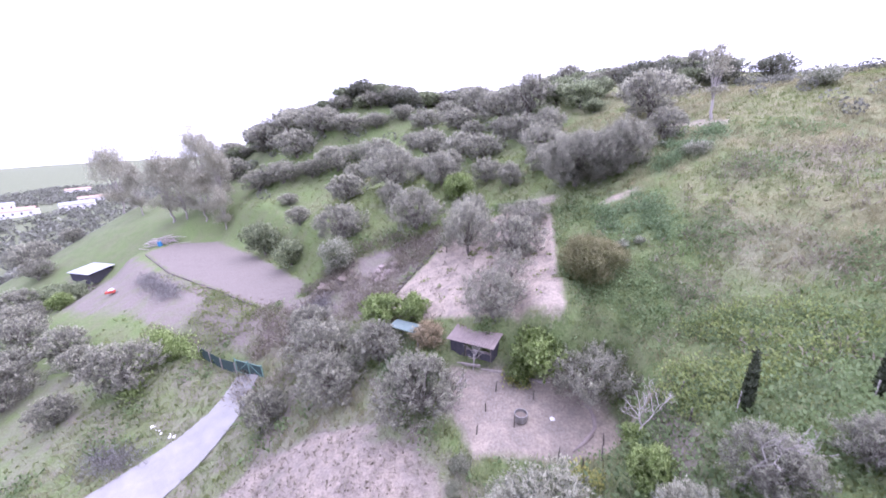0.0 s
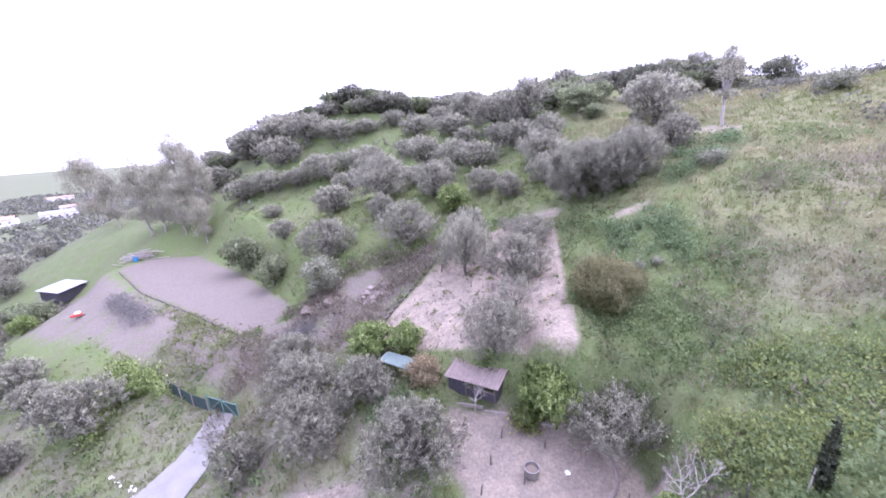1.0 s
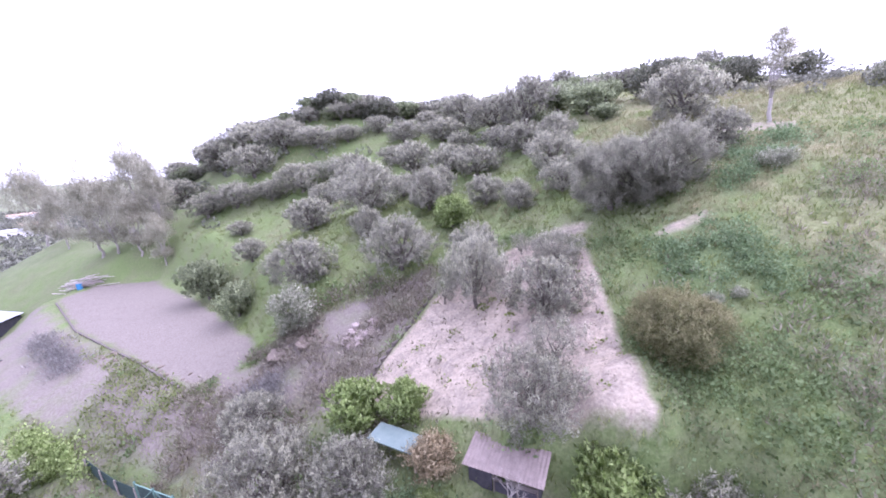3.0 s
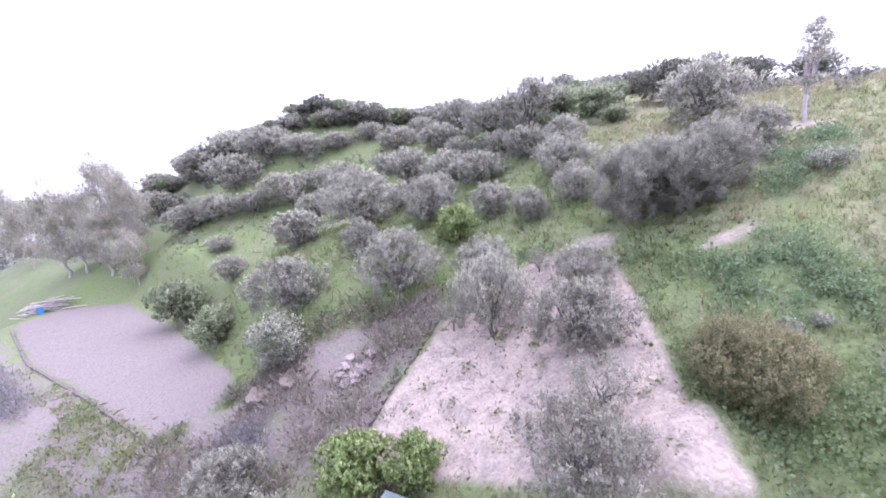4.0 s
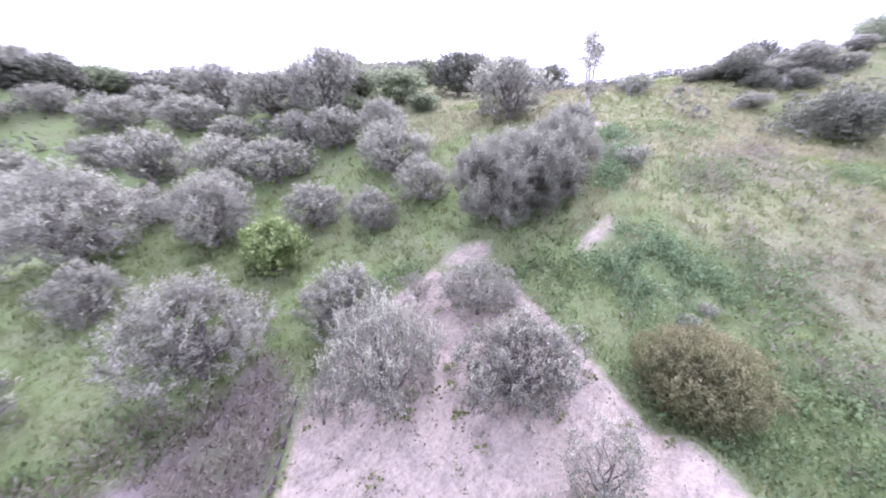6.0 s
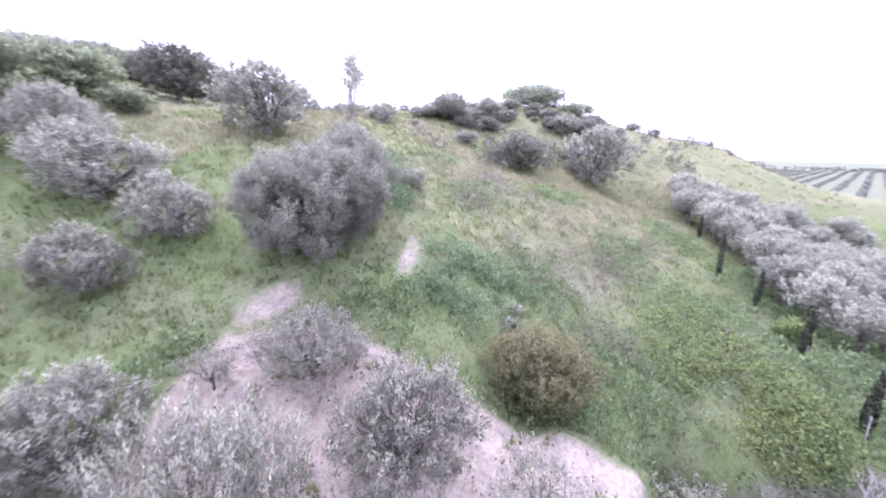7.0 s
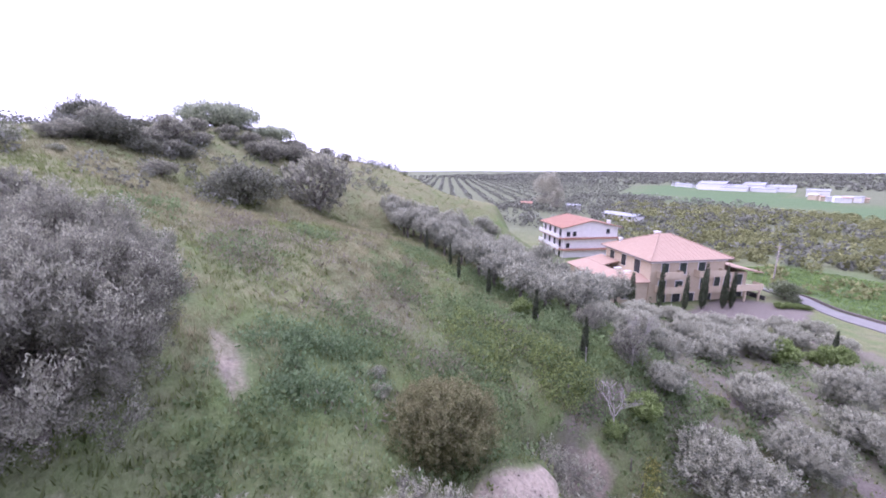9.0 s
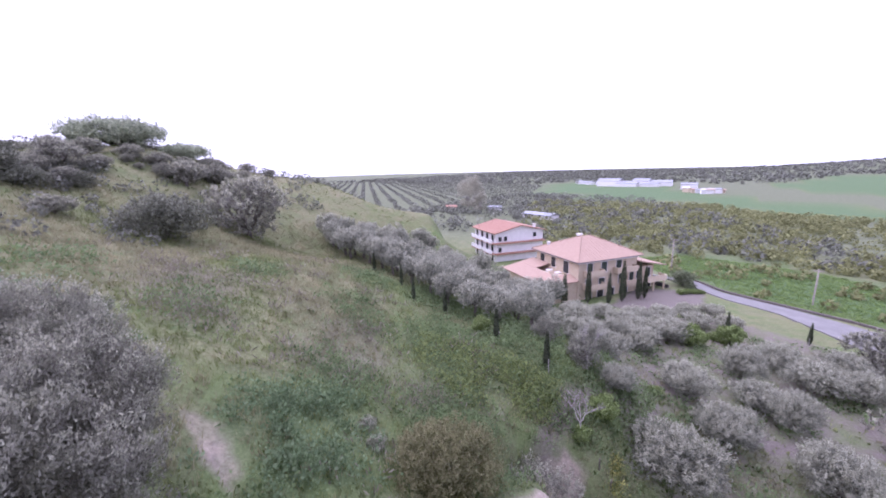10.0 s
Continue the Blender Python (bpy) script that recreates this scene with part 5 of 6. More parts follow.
for (x1, y1), (x2, y2) in zip(KERB, KERB[1:]):
    n_stones = int(math.hypot(x2 - x1, y2 - y1) / 0.7)
    for k in range(n_stones):
        x, y = x1 + (x2 - x1) * (k + 0.5) / n_stones, y1 + (y2 - y1) * (k + 0.5) / n_stones
        part("kerbstone", (box(0.68, 0.14 + stone_rng.uniform(0, 0.05), 0.4, (0, 0, -0.2), 0.03), DARK_KERB), kerb, "", pose(x, y, ground_at(x, y) + stone_rng.uniform(0, 0.06), 0, 0, math.degrees(math.atan2(y2 - y1, x2 - x1))))

FIELD_KERB = [(-61.5, 71.5), (-47.6, 58.4), (-32.2, 47.5), (-25.0, 42.0)]
field_kerb = thing("field_kerb", "low dark stone kerb along the tilled field", "kerb", kind="structure")
for (x1, y1), (x2, y2) in zip(FIELD_KERB, FIELD_KERB[1:]):
    n_stones = int(math.hypot(x2 - x1, y2 - y1) / 0.9)
    for k in range(n_stones):
        x, y = x1 + (x2 - x1) * (k + 0.5) / n_stones, y1 + (y2 - y1) * (k + 0.5) / n_stones
        part("kerbstone", (box(0.88, 0.2 + stone_rng.uniform(0, 0.06), 0.42, (0, 0, -0.3), 0.03), DARK_KERB), field_kerb, "", pose(x, y, ground_at(x, y) + stone_rng.uniform(0, 0.1), 0, 0, math.degrees(math.atan2(y2 - y1, x2 - x1))))

# white rubble by the lane
for i in range(9):
    rock("white_rubble", "broken white slab in a scatter beside the lane", -31.0 + 0.42 * i + stone_rng.gauss(0, 0.2), 29.7 - 0.22 * i + stone_rng.gauss(0, 0.2), stone_rng.uniform(0.08, 0.2), WHITE, "white rubble", 420 + i)

# the gate with its net fence
gate = thing("gate", "green metal gate hung with dark net at the lane's head", "gate", at=pose(-22.3, 33.3, ground_at(-22.3, 33.3) - 0.1, 0, 0, -24))
for x in (-2.0, 0.0, 2.0):
    part("post", (box(0.1, 0.1, 1.9, (x, 0, 0)), GREEN_PAINT), gate)
for x, s in ((-1.0, 1), (1.0, -1)):
    leaf = part("gate_leaf", (join(box(1.86, 0.06, 0.07, (x, 0, 0.15)), box(1.86, 0.06, 0.07, (x, 0, 1.65))), GREEN_PAINT), gate)
    brace_v, brace_f = [], []
    tube_arrays([(x - 0.9 * s, 0, 0.2), (x + 0.9 * s, 0, 1.68)], [0.04, 0.04], 6, brace_v, brace_f)
    part("brace", mesh_of("brace", brace_v, brace_f, GREEN_PAINT), leaf)
    part("net", (box(1.8, 0.02, 1.45, (x, 0.05, 0.2)), NET), leaf, "dark shade net")
NETS = [(-24.3, 34.2), (-26.4, 35.2), (-28.2, 36.2), (-30.0, 37.2)]
fence = thing("net_fence", "dark green shade-net fence on leaning posts", "fence")
for (x1, y1), (x2, y2) in zip(NETS, NETS[1:]):
    z1, z2 = ground_at(x1, y1), ground_at(x2, y2)
    v = [(x1, y1, z1 - 0.1), (x2, y2, z2 - 0.1), (x2, y2, z2 + 1.35), (x1, y1, z1 + 1.35)]
    v += [(x, y + 0.03, z) for x, y, z in v]
    part("net", mesh_of("net", v, [(0, 1, 2, 3), (7, 6, 5, 4), (3, 2, 6, 7), (0, 4, 5, 1), (0, 3, 7, 4), (1, 5, 6, 2)], NET), fence)
for x, y in NETS:
    part("post", (box(0.08, 0.08, 1.7, (0, 0, -0.2)), WOOD), fence, "", pose(x, y - 0.06, ground_at(x, y), 4, 3, 0))

# the tin shed, timber heap and odds and ends round the tilled field
SHED = pose(-84.0, 82.0, ground_at(-84.0, 82.0) - 0.2, 0, 0, -20)
shed = thing("tin_shed", "old shed with a pale grey corrugated tin roof", "shed", at=SHED)
part("wall", (join(box(7.0, 0.12, 2.4, (0, -2.4, 0)), box(7.0, 0.12, 2.9, (0, 2.4, 0)), box(0.12, 4.8, 2.5, (-3.5, 0, 0)), box(0.12, 4.8, 2.5, (3.5, 0, 0))), DARK_BOARD), shed)
for k, x in enumerate((-2.0, 2.0)):
    v, f = [], []
    for i in range(25):
        xx = x - 2.0 + 4.0 * i / 24
        w = 0.04 if i % 2 else -0.04
        v += [(xx, -2.9, 2.5 + w), (xx, 2.8, 3.1 + w), (xx, -2.9, 2.46 + w), (xx, 2.8, 3.06 + w)]
        if i:
            o = 4 * i
            f += [(o - 4, o, o + 1, o - 3), (o - 2, o - 1, o + 3, o + 2), (o - 4, o - 2, o + 2, o), (o - 3, o + 1, o + 3, o - 1)]
    part("roof_sheet", mesh_of("roof_sheet", v, f, TIN), shed, "pale grey corrugated sheet", pose(0, 0, 0.05 * k))
timber_rng = random.Random(15)
for i in range(46):
    x, y = -64.5 + timber_rng.gauss(0, 1.6), 80.6 + timber_rng.gauss(0, 0.9)
    me = bpy.data.meshes.new("board")
    bm = box(timber_rng.uniform(2.2, 4.5), timber_rng.uniform(0.15, 0.4), 0.07, (0, 0, 0), 0.01)
    bm.to_mesh(me)
    bm.free()
    me.materials.append(DEAD_WOOD if i % 3 == 0 else WOOD)
    board = new("board", me)
    board.matrix_basis = pose(x, y, ground_at(x, y) + 0.1 * (i % 11), timber_rng.uniform(-6, 6), timber_rng.uniform(-8, 8), timber_rng.uniform(-30, 30))
    tagged(board, "weathered board in a loose timber heap", "board", "timber heap")


def drum(x, y, mat, label):
    bm = bmesh.new()
    bmesh.ops.create_cone(bm, cap_ends=True, segments=18, radius1=0.45, radius2=0.45, depth=1.1, matrix=pose(0, 0, 0.55))
    bmesh.ops.bevel(bm, geom=[e for e in bm.edges if len(e.link_faces) == 2 and e.calc_face_angle() > 1], offset=0.05, segments=2, affect="EDGES")
    me = bpy.data.meshes.new("drum")
    bm.to_mesh(me)
    bm.free()
    me.materials.append(mat)
    ob = new("drum", me)
    ob.matrix_basis = pose(x, y, ground_at(x, y))
    tagged(ob, label, "drum")


drum(-63.6, 78.6, BLUE_PAINT, "bright blue plastic drum beside timber")
cart = thing("wheelbarrow", "red wheelbarrow with a white tub on bare soil", "wheelbarrow", at=pose(-55.6, 55.4, ground_at(-55.6, 55.4), 0, 0, 30))
part("tray", (box(1.3, 0.8, 0.35, (0, 0, 0.4), 0.06), RED_PAINT), cart)
part("tub", (box(0.7, 0.6, 0.3, (0.2, 0, 0.76), 0.08), WHITE_PAINT), cart, "white plastic tub")
bm = bmesh.new()
bmesh.ops.create_cone(bm, cap_ends=True, segments=16, radius1=0.22, radius2=0.22, depth=0.1, matrix=pose(0.9, 0, 0.22, 90, 0, 0))
part("wheel", (bm, DARK_BOARD), cart)
for y in (-0.3, 0.3):
    v, f = [], []
    tube_arrays([(0.9, y * 0.3, 0.25), (0, y, 0.42), (-1.3, y, 0.62)], [0.025, 0.025, 0.025], 6, v, f)
    part("handle", mesh_of("handle", v, f, STEEL), cart)


def dead_tree(x, y, high, seed):
    """A leafless tree of pale bleached branches."""
    r = random.Random(seed)
    ob = thing("dead_tree", "bare bleached dead tree with forked branches", "tree", "dead trees", at=pose(x, y, ground_at(x, y) - 0.1))
    v, f = [], []

    def grow(p, way, length, thick, depth):
        q = p + way * length
        mid = p.lerp(q, 0.5) + Vector((r.uniform(-1, 1), r.uniform(-1, 1), 0)) * length * 0.08
        tube_arrays([p, mid, q], [thick, thick * 0.85, thick * 0.65], 6, v, f)
        if depth:
            for k in range(r.choice((2, 3, 3))):
                d = (way + Vector((r.uniform(-0.8, 0.8), r.uniform(-0.8, 0.8), r.uniform(-0.1, 0.6)))).normalized()
                grow(q, d, length * r.uniform(0.55, 0.85), thick * 0.6, depth - 1)

    grow(Vector((0, 0, 0)), Vector((0.1, -0.1, 1)).normalized(), high * 0.26, 0.07, 5)
    part("branch", mesh_of("branch", v, f, DEAD_WOOD, True), ob)


dead_tree(9.5, 15.4, 5.2, 3)
dead_tree(1.2, 25.9, 3.4, 11)
dead_tree(10.8, 10.0, 5.6, 8)


def pole(x, y, high):
    v, f = [], []
    tube_arrays([(0, 0, -0.5), (0, 0, high)], [0.14, 0.1], 8, v, f)
    ob = thing("utility_pole", "slim wooden utility pole with a short crossbar", "pole", "utility poles", at=pose(x, y, ground_at(x, y)))
    part("shaft", mesh_of("shaft", v, f, WOOD, True), ob)
    part("crossbar", (box(1.4, 0.12, 0.12, (0, 0, high - 0.4)), WOOD), ob)


pole(-11.6, -52.0, 7.0)
pole(12.5, -63.0, 8.5)


def far_house(x, y, lx, ly, h, turn, wall, tile, label, group):
    ob = thing("farm_building", label, "building", group, at=pose(x, y, ground_at(x, y) - 0.5, 0, 0, turn))
    part("wall", (box(lx, ly, h, (lx / 2, ly / 2, 0)), wall), ob)
    part("roof", mesh_of("roof", *gable_roof(lx, ly, min(3.0, ly * 0.16), 0.5), tile), ob, "", pose(0, 0, h + 0.2))
    for k in range(max(2, int(lx / 5))):
        part("window", (box(1.4, 0.2, 1.6, ((k + 0.5) * lx / max(2, int(lx / 5)), 0.02, h * 0.45)), GLASS), ob)


for x, y, lx, ly, h, turn in ((68, -538, 26, 16, 5.5, 4), (92, -536, 20, 18, 7.5, -3), (114, -532, 14, 14, 5, 6), (124, -524, 30, 18, 8, -12), (80, -516, 22, 9, 4, 0), (104, -512, 26, 10, 4.5, -5), (160, -548, 9, 9, 4, 20), (174, -560, 10, 8, 4, -10), (190, -575, 12, 8, 4, 10), (36, -470, 16, 10, 6, 5), (204, -600, 10, 8, 4, 0)):
    far_house(x, y, lx, ly, h, turn, WHITE, TIN, "low white farm hall far across the plain", "far buildings")
for i in range(9):
    r = random.Random(50 + i)
    far_house(9 + 3.4 * i + r.uniform(-2, 2), -404 + r.uniform(-12, 10), r.uniform(4, 8), 5, r.uniform(2.8, 5.0), r.uniform(-30, 30), WHITE if i % 2 else CREAM, (PINK_TILE, TIN, WHITE)[i % 3], "small house in a far cluster across the fields", "far cluster")
far_house(98, -156, 20, 7, 2.6, 164, WHITE, TIN, "low pale outbuilding among olive trees", "outbuildings")
far_house(160, -176, 7, 6, 4.0, 40, CREAM, RED_TILE, "small cream house behind the villa", "outbuildings")
far_house(128, -186, 8, 6, 3.4, 20, WHITE, TIN, "small pale house behind the villa", "outbuildings")
for i, (x, y, lx, ly, h, turn) in enumerate([(-400, 318, 34, 16, 6, 35), (-364, 352, 26, 14, 6, 40), (-436, 290, 30, 15, 5, 30), (-458, 367, 24, 14, 6, 50), (-400, 410, 28, 12, 5, 42), (-486, 328, 20, 14, 6, 30), (-505, 505, 26, 12, 6, 50)]):
    far_house(x, y, lx, ly, h, turn, WHITE, TIN if i % 2 else PINK_TILE, "pale farm building in the valley below", "valley buildings")


# ---- grass, weeds and far groves: too many to count ----
def scatter(seed, n, x0, x1, y0, y1):
    r = np.random.default_rng(seed)
    return r.uniform(x0, x1, n), r.uniform(y0, y1, n), r


def open_ground(x, y):
    """How far each place lies from worked ground."""
    worked = np.maximum(np.maximum(inset(x, y, PLOT), inset(x, y, PATIO)), np.maximum(inset(x, y, FIELD), inset(x, y, SANDY)))
    for scar in SCARS:
        worked = np.maximum(worked, inset(x, y, scar))
    worked = np.maximum(worked, inset(x, y, BARE_YARD) - 2.5)
    worked = np.maximum(np.maximum(worked, inset(x, y, BANK)), np.maximum(inset(x, y, LANE), inset(x, y, DIRT) - 0.8))
    return np.maximum(worked, inset(x, y, TRACK) - 1.5)


def upward(v, r):
    """Blades that share the light of the sward: each face turned up, with its normal near the vertical."""
    count, corners = v.shape[:2]
    soft = r.normal(size=(count, 3)) * 0.3
    soft[:, 2] = 1.0
    soft /= np.linalg.norm(soft, axis=1)[:, None]
    turned = (np.cross(v[:, 1] - v[:, 0], v[:, 2] - v[:, 0]) * soft).sum(1) < 0
    v[turned] = v[turned][:, ::-1]
    return v.reshape(-1, 3), np.repeat(soft, corners, 0)


def blades(name, label, x, y, r, per, high, wide, lean, mat):
    """Tufts of blades, each blade a slim triangle."""
    z = height(x, y)
    n = len(x) * per
    bx, by, bz = np.repeat(x, per) + r.normal(size=n) * 0.16, np.repeat(y, per) + r.normal(size=n) * 0.16, np.repeat(z, per)
    a = r.uniform(0, 2 * math.pi, n)
    h = np.repeat(r.uniform(0.5, 1.4, len(x)), per) * r.uniform(0.6, 1.3, n) * high
    w = wide * r.uniform(0.6, 1.4, n)
    tip = np.stack([bx + np.cos(a + 1.3) * h * lean, by + np.sin(a + 1.3) * h * lean, bz + h], 1)
    p1 = np.stack([bx - np.cos(a) * w, by - np.sin(a) * w, bz - 0.05], 1)
    p2 = np.stack([bx + np.cos(a) * w, by + np.sin(a) * w, bz - 0.05], 1)
    v, soft = upward(np.stack([p1, p2, tip], 1), r)
    return tagged(new(name, leaf_mesh(name, v, np.arange(n * 3).reshape(-1, 3), mat, soft)), label, "grass", kind="stuff")


GRASS = leaf_material("grass_blade", [(0.0, (0.108, 0.144, 0.047)), (0.5, (0.167, 0.203, 0.072)), (1.0, (0.24, 0.262, 0.106))], 0.5, 0.7, 0.0, 0.25, 0.35, 0.75, 1.1)
STRAW = leaf_material("dry_grass_blade", [(0.0, (0.152, 0.147, 0.074)), (0.5, (0.236, 0.226, 0.122)), (1.0, (0.335, 0.314, 0.19))], 0.5, 0.7, 0.0, 0.22, 0.4, 0.75, 1.1)
WEED = leaf_material("weed_leaf", [(0.0, (0.11, 0.163, 0.0684)), (0.5, (0.166, 0.23, 0.1)), (1.0, (0.236, 0.302, 0.147))], 0.5, 0.6, 0.0, 0.25, 0.5, 0.6, 1.5)
NETTLE = leaf_material("nettle_leaf", [(0.0, (0.1, 0.158, 0.072)), (0.5, (0.16, 0.232, 0.112)), (1.0, (0.25, 0.33, 0.18))], 0.5, 0.6, 0.0, 0.25, 1.2, 0.4, 2.5)
MEADOW_GRASS = leaf_material("meadow_grass_blade", [(0.0, (0.12, 0.19, 0.05)), (0.5, (0.175, 0.26, 0.075)), (1.0, (0.25, 0.33, 0.115))], 0.5, 0.7, 0.0, 0.25, 0.35, 0.75, 1.1)
FLOWER = leaf_material("yellow_flower", [(0.0, (0.17, 0.23, 0.075)), (1.0, (0.28, 0.325, 0.115))], 0.5, 0.6, 0.0)
TWIG = leaf_material("dry_twig", [(0.0, (0.15, 0.135, 0.098)), (1.0, (0.31, 0.285, 0.22))], 0.5, 0.8, 0.0)

x, y, r = scatter(1, 60000, -40, 62, 2, 62)
keep = open_ground(x, y) < -0.15
x, y = x[keep], y[keep]
patch = np.sin(x * 0.31 + 1.7 * np.sin(y * 0.23)) + np.sin(y * 0.37 + 1.3 * np.sin(x * 0.19)) + np.clip((x - 16) / 12, -1.4, 1.5) * (height(x, y) > 8)
dry_here = patch + r.normal(size=len(x)) * 0.5 > 1.15
blades("green_grass", "uneven green grass on the hillside", x[~dry_here], y[~dry_here], r, 6, 0.27, 0.03, 0.6, GRASS)
blades("dry_grass", "straw-coloured dry grass on the upper slope", x[dry_here], y[dry_here], r, 6, 0.34, 0.026, 0.8, STRAW)

x, y, r = scatter(12, 46000, -96, 128, -24, 122)
keep = (open_ground(x, y) < -0.2) & (x > -48) & ((x < -40) | (x > 62) | (y > 62) | (y < 2)) & (np.hypot(x - 24, y + 34) > 22)
x, y = x[keep], y[keep]
patch = np.sin(x * 0.17 + 1.7 * np.sin(y * 0.13)) + np.sin(y * 0.21 + 1.3 * np.sin(x * 0.11)) + r.normal(size=len(x)) * 0.5
blades("far_grass", "rough green grass on the outer hillsides", x[patch < 0.3], y[patch < 0.3], r, 5, 0.26, 0.06, 0.6, GRASS)
blades("far_dry_grass", "rough straw-coloured grass on the outer hillsides", x[patch >= 0.3], y[patch >= 0.3], r, 5, 0.3, 0.055, 0.8, STRAW)


x, y, r = scatter(31, 26000, -52, 24, -92, -40)
keep = inset(x, y, PASTURES[2]) > 0.3
blades("meadow_grass", "bright green grass of the meadow beside the drive", x[keep], y[keep], r, 5, 0.26, 0.07, 0.6, MEADOW_GRASS)


def clumps(name, label, x, y, r, per, spread, size, slim, mat, lift=0.2, category="weeds"):
    n = len(x) * per
    z = height(x, y)
    size_here = np.repeat(r.uniform(0.5, 1.5, len(x)), per)
    p = np.stack([np.repeat(x, per), np.repeat(y, per), np.repeat(z, per)], 1)
    off = r.normal(size=(n, 3)) * spread * size_here[:, None]
    off[:, 2] = np.abs(off[:, 2]) * 0.8 + lift * size_here * r.random(n)
    p = p + off
    way = off / (np.linalg.norm(off, axis=1)[:, None] + 1e-6) + r.normal(size=(n, 3)) * 0.5
    way[:, 2] += 0.4
    way /= np.linalg.norm(way, axis=1)[:, None]
    side = np.cross(way, r.normal(size=(n, 3)))
    side /= np.linalg.norm(side, axis=1)[:, None] + 1e-6
    ln = (size * r.uniform(0.6, 1.4, n))[:, None]
    v, soft = upward(np.stack([p, p + way * ln * 0.45 + side * ln * slim, p + way * ln, p + way * ln * 0.45 - side * ln * slim], 1), r)
    return tagged(new(name, leaf_mesh(name, v, np.arange(n * 4).reshape(-1, 4), mat, soft)), label, category, kind="stuff")


# leafy weeds on the lower slope and in the hollows
x, y, r = scatter(2, 12000, 6, 40, 4, 46)
lushness = np.sin(x * 0.42 + 2.0) * np.sin(y * 0.5 + x * 0.12) + np.clip((10.5 - height(x, y)) / 4, -0.6, 0.9)
lushness = lushness + r.normal(size=len(x)) * 0.45
keep = (open_ground(x, y) < -0.3) & (lushness > 0.35)
clumps("leafy_weeds", "dark green leafy weeds covering the lower slope", x[keep], y[keep], r, 13, 0.26, 0.19, 0.34, WEED)
x, y, r = scatter(3, 2600, -42, 8, 2, 50)
keep = (open_ground(x, y) < -0.3) & (np.sin(x * 0.5) * np.sin(y * 0.44 + 1.0) > 0.1)
clumps("hollow_weeds", "green weeds among the lower olive trees", x[keep], y[keep], r, 12, 0.3, 0.28, 0.32, WEED)
x, y, r = scatter(21, 2200, -12, 24, -26, 15)
keep = (open_ground(x, y) < -0.3) & (np.sin(x * 0.55 + 0.4) * np.sin(y * 0.4 + 0.3) + r.normal(size=len(x)) * 0.2 > 0.12)
clumps("grove_weeds", "bright green weeds between the villa's olive trees", x[keep], y[keep], r, 12, 0.3, 0.28, 0.34, WEED)
for k, bed in enumerate(NETTLES):
    xs, ys = [p[0] for p in bed], [p[1] for p in bed]
    x, y, r = scatter(60 + k, 900, min(xs) - 0.8, max(xs) + 0.8, min(ys) - 0.8, max(ys) + 0.8)
    keep = (inset(x, y, bed) + r.normal(size=len(x)) * 0.7 > 0.1) & (open_ground(x, y) < -0.3) & (np.sin(x * 1.3 + 2 * np.sin(y * 0.9)) * np.sin(y * 1.1) > -0.25)
    clumps("nettle_bed", "dense dark green nettles in a patch on the slope", x[keep], y[keep], r, 18, 0.26, 0.17, 0.36, NETTLE, 0.45)
for k, bed in enumerate(STALKS):
    xs, ys = [p[0] for p in bed], [p[1] for p in bed]
    x, y, r = scatter(70 + k, 260, min(xs) - 0.8, max(xs) + 0.8, min(ys) - 0.8, max(ys) + 0.8)
    keep = (inset(x, y, bed) + r.normal(size=len(x)) * 0.7 > 0) & (open_ground(x, y) < -0.3)
    clumps("dry_stalks", "grey-brown dead stalks standing in the grass", x[keep], y[keep], r, 12, 0.26, 0.26, 0.08, TWIG, 0.3)
r = np.random.default_rng(4)
x, y = np.concatenate([20.6 + r.normal(size=34) * 0.7, 17.8 + r.normal(size=30) * 0.7, 19.2 + r.normal(size=20) * 1.2]), np.concatenate([18.8 + r.normal(size=34) * 0.5, 18.6 + r.normal(size=30) * 0.5, 20.4 + r.normal(size=20) * 0.8])
clumps("yellow_flowers", "yellow-green flowering weeds in the slope's grass", x, y, r, 12, 0.2, 0.14, 0.45, FLOWER, 0.4)
BLOOM = leaf_material("yellow_bloom", [(0.0, (0.19, 0.24, 0.08)), (0.5, (0.33, 0.34, 0.11)), (1.0, (0.48, 0.46, 0.15))], 0.5, 0.6, 0.0)
r = np.random.default_rng(5)
a = r.random(70)
x, y = 6.5 + 0.7 * a + r.normal(size=70) * 0.22, 16.4 - 2.4 * a + r.normal(size=70) * 0.22
clumps("yellow_weeds", "yellow flowering weeds below the bare clearing", x, y, r, 12, 0.2, 0.14, 0.4, BLOOM, 0.25)
x, y = np.array([3.9, 4.1, 5.0, 5.2, 4.6]), np.array([24.4, 24.2, 23.8, 23.9, 24.0])
clumps("yellow_shrub", "low yellow flowering shrub on the bare clearing", x, y, r, 60, 0.3, 0.17, 0.4, BLOOM, 0.5)
# tufts and clods on the sandy plot
x, y, r = scatter(6, 900, -9, 12, 27, 45)
keep = inset(x, y, PLOT) > 0.3
clumps("plot_tufts", "small dry tufts and clods on the sandy plot", x[keep], y[keep], r, 7, 0.14, 0.12, 0.35, TWIG, 0.05)
x, y, r = scatter(7, 120, -9, 12, 27, 45)
keep = inset(x, y, PLOT) > 0.4
clumps("plot_weeds", "sparse green weeds sprouting from the sandy plot", x[keep], y[keep], r, 16, 0.2, 0.18, 0.4, GRASS, 0.15)
# dry brush between the tilled field and the plot, and along the lane
x, y, r = scatter(8, 2500, -24, -1, 30, 46)
keep = (inset(x, y, PLOT) < -0.3) & (inset(x, y, FIELD) < -0.5) & (np.sin(x * 0.6 + 1) * np.sin(y * 0.7) > -0.2)
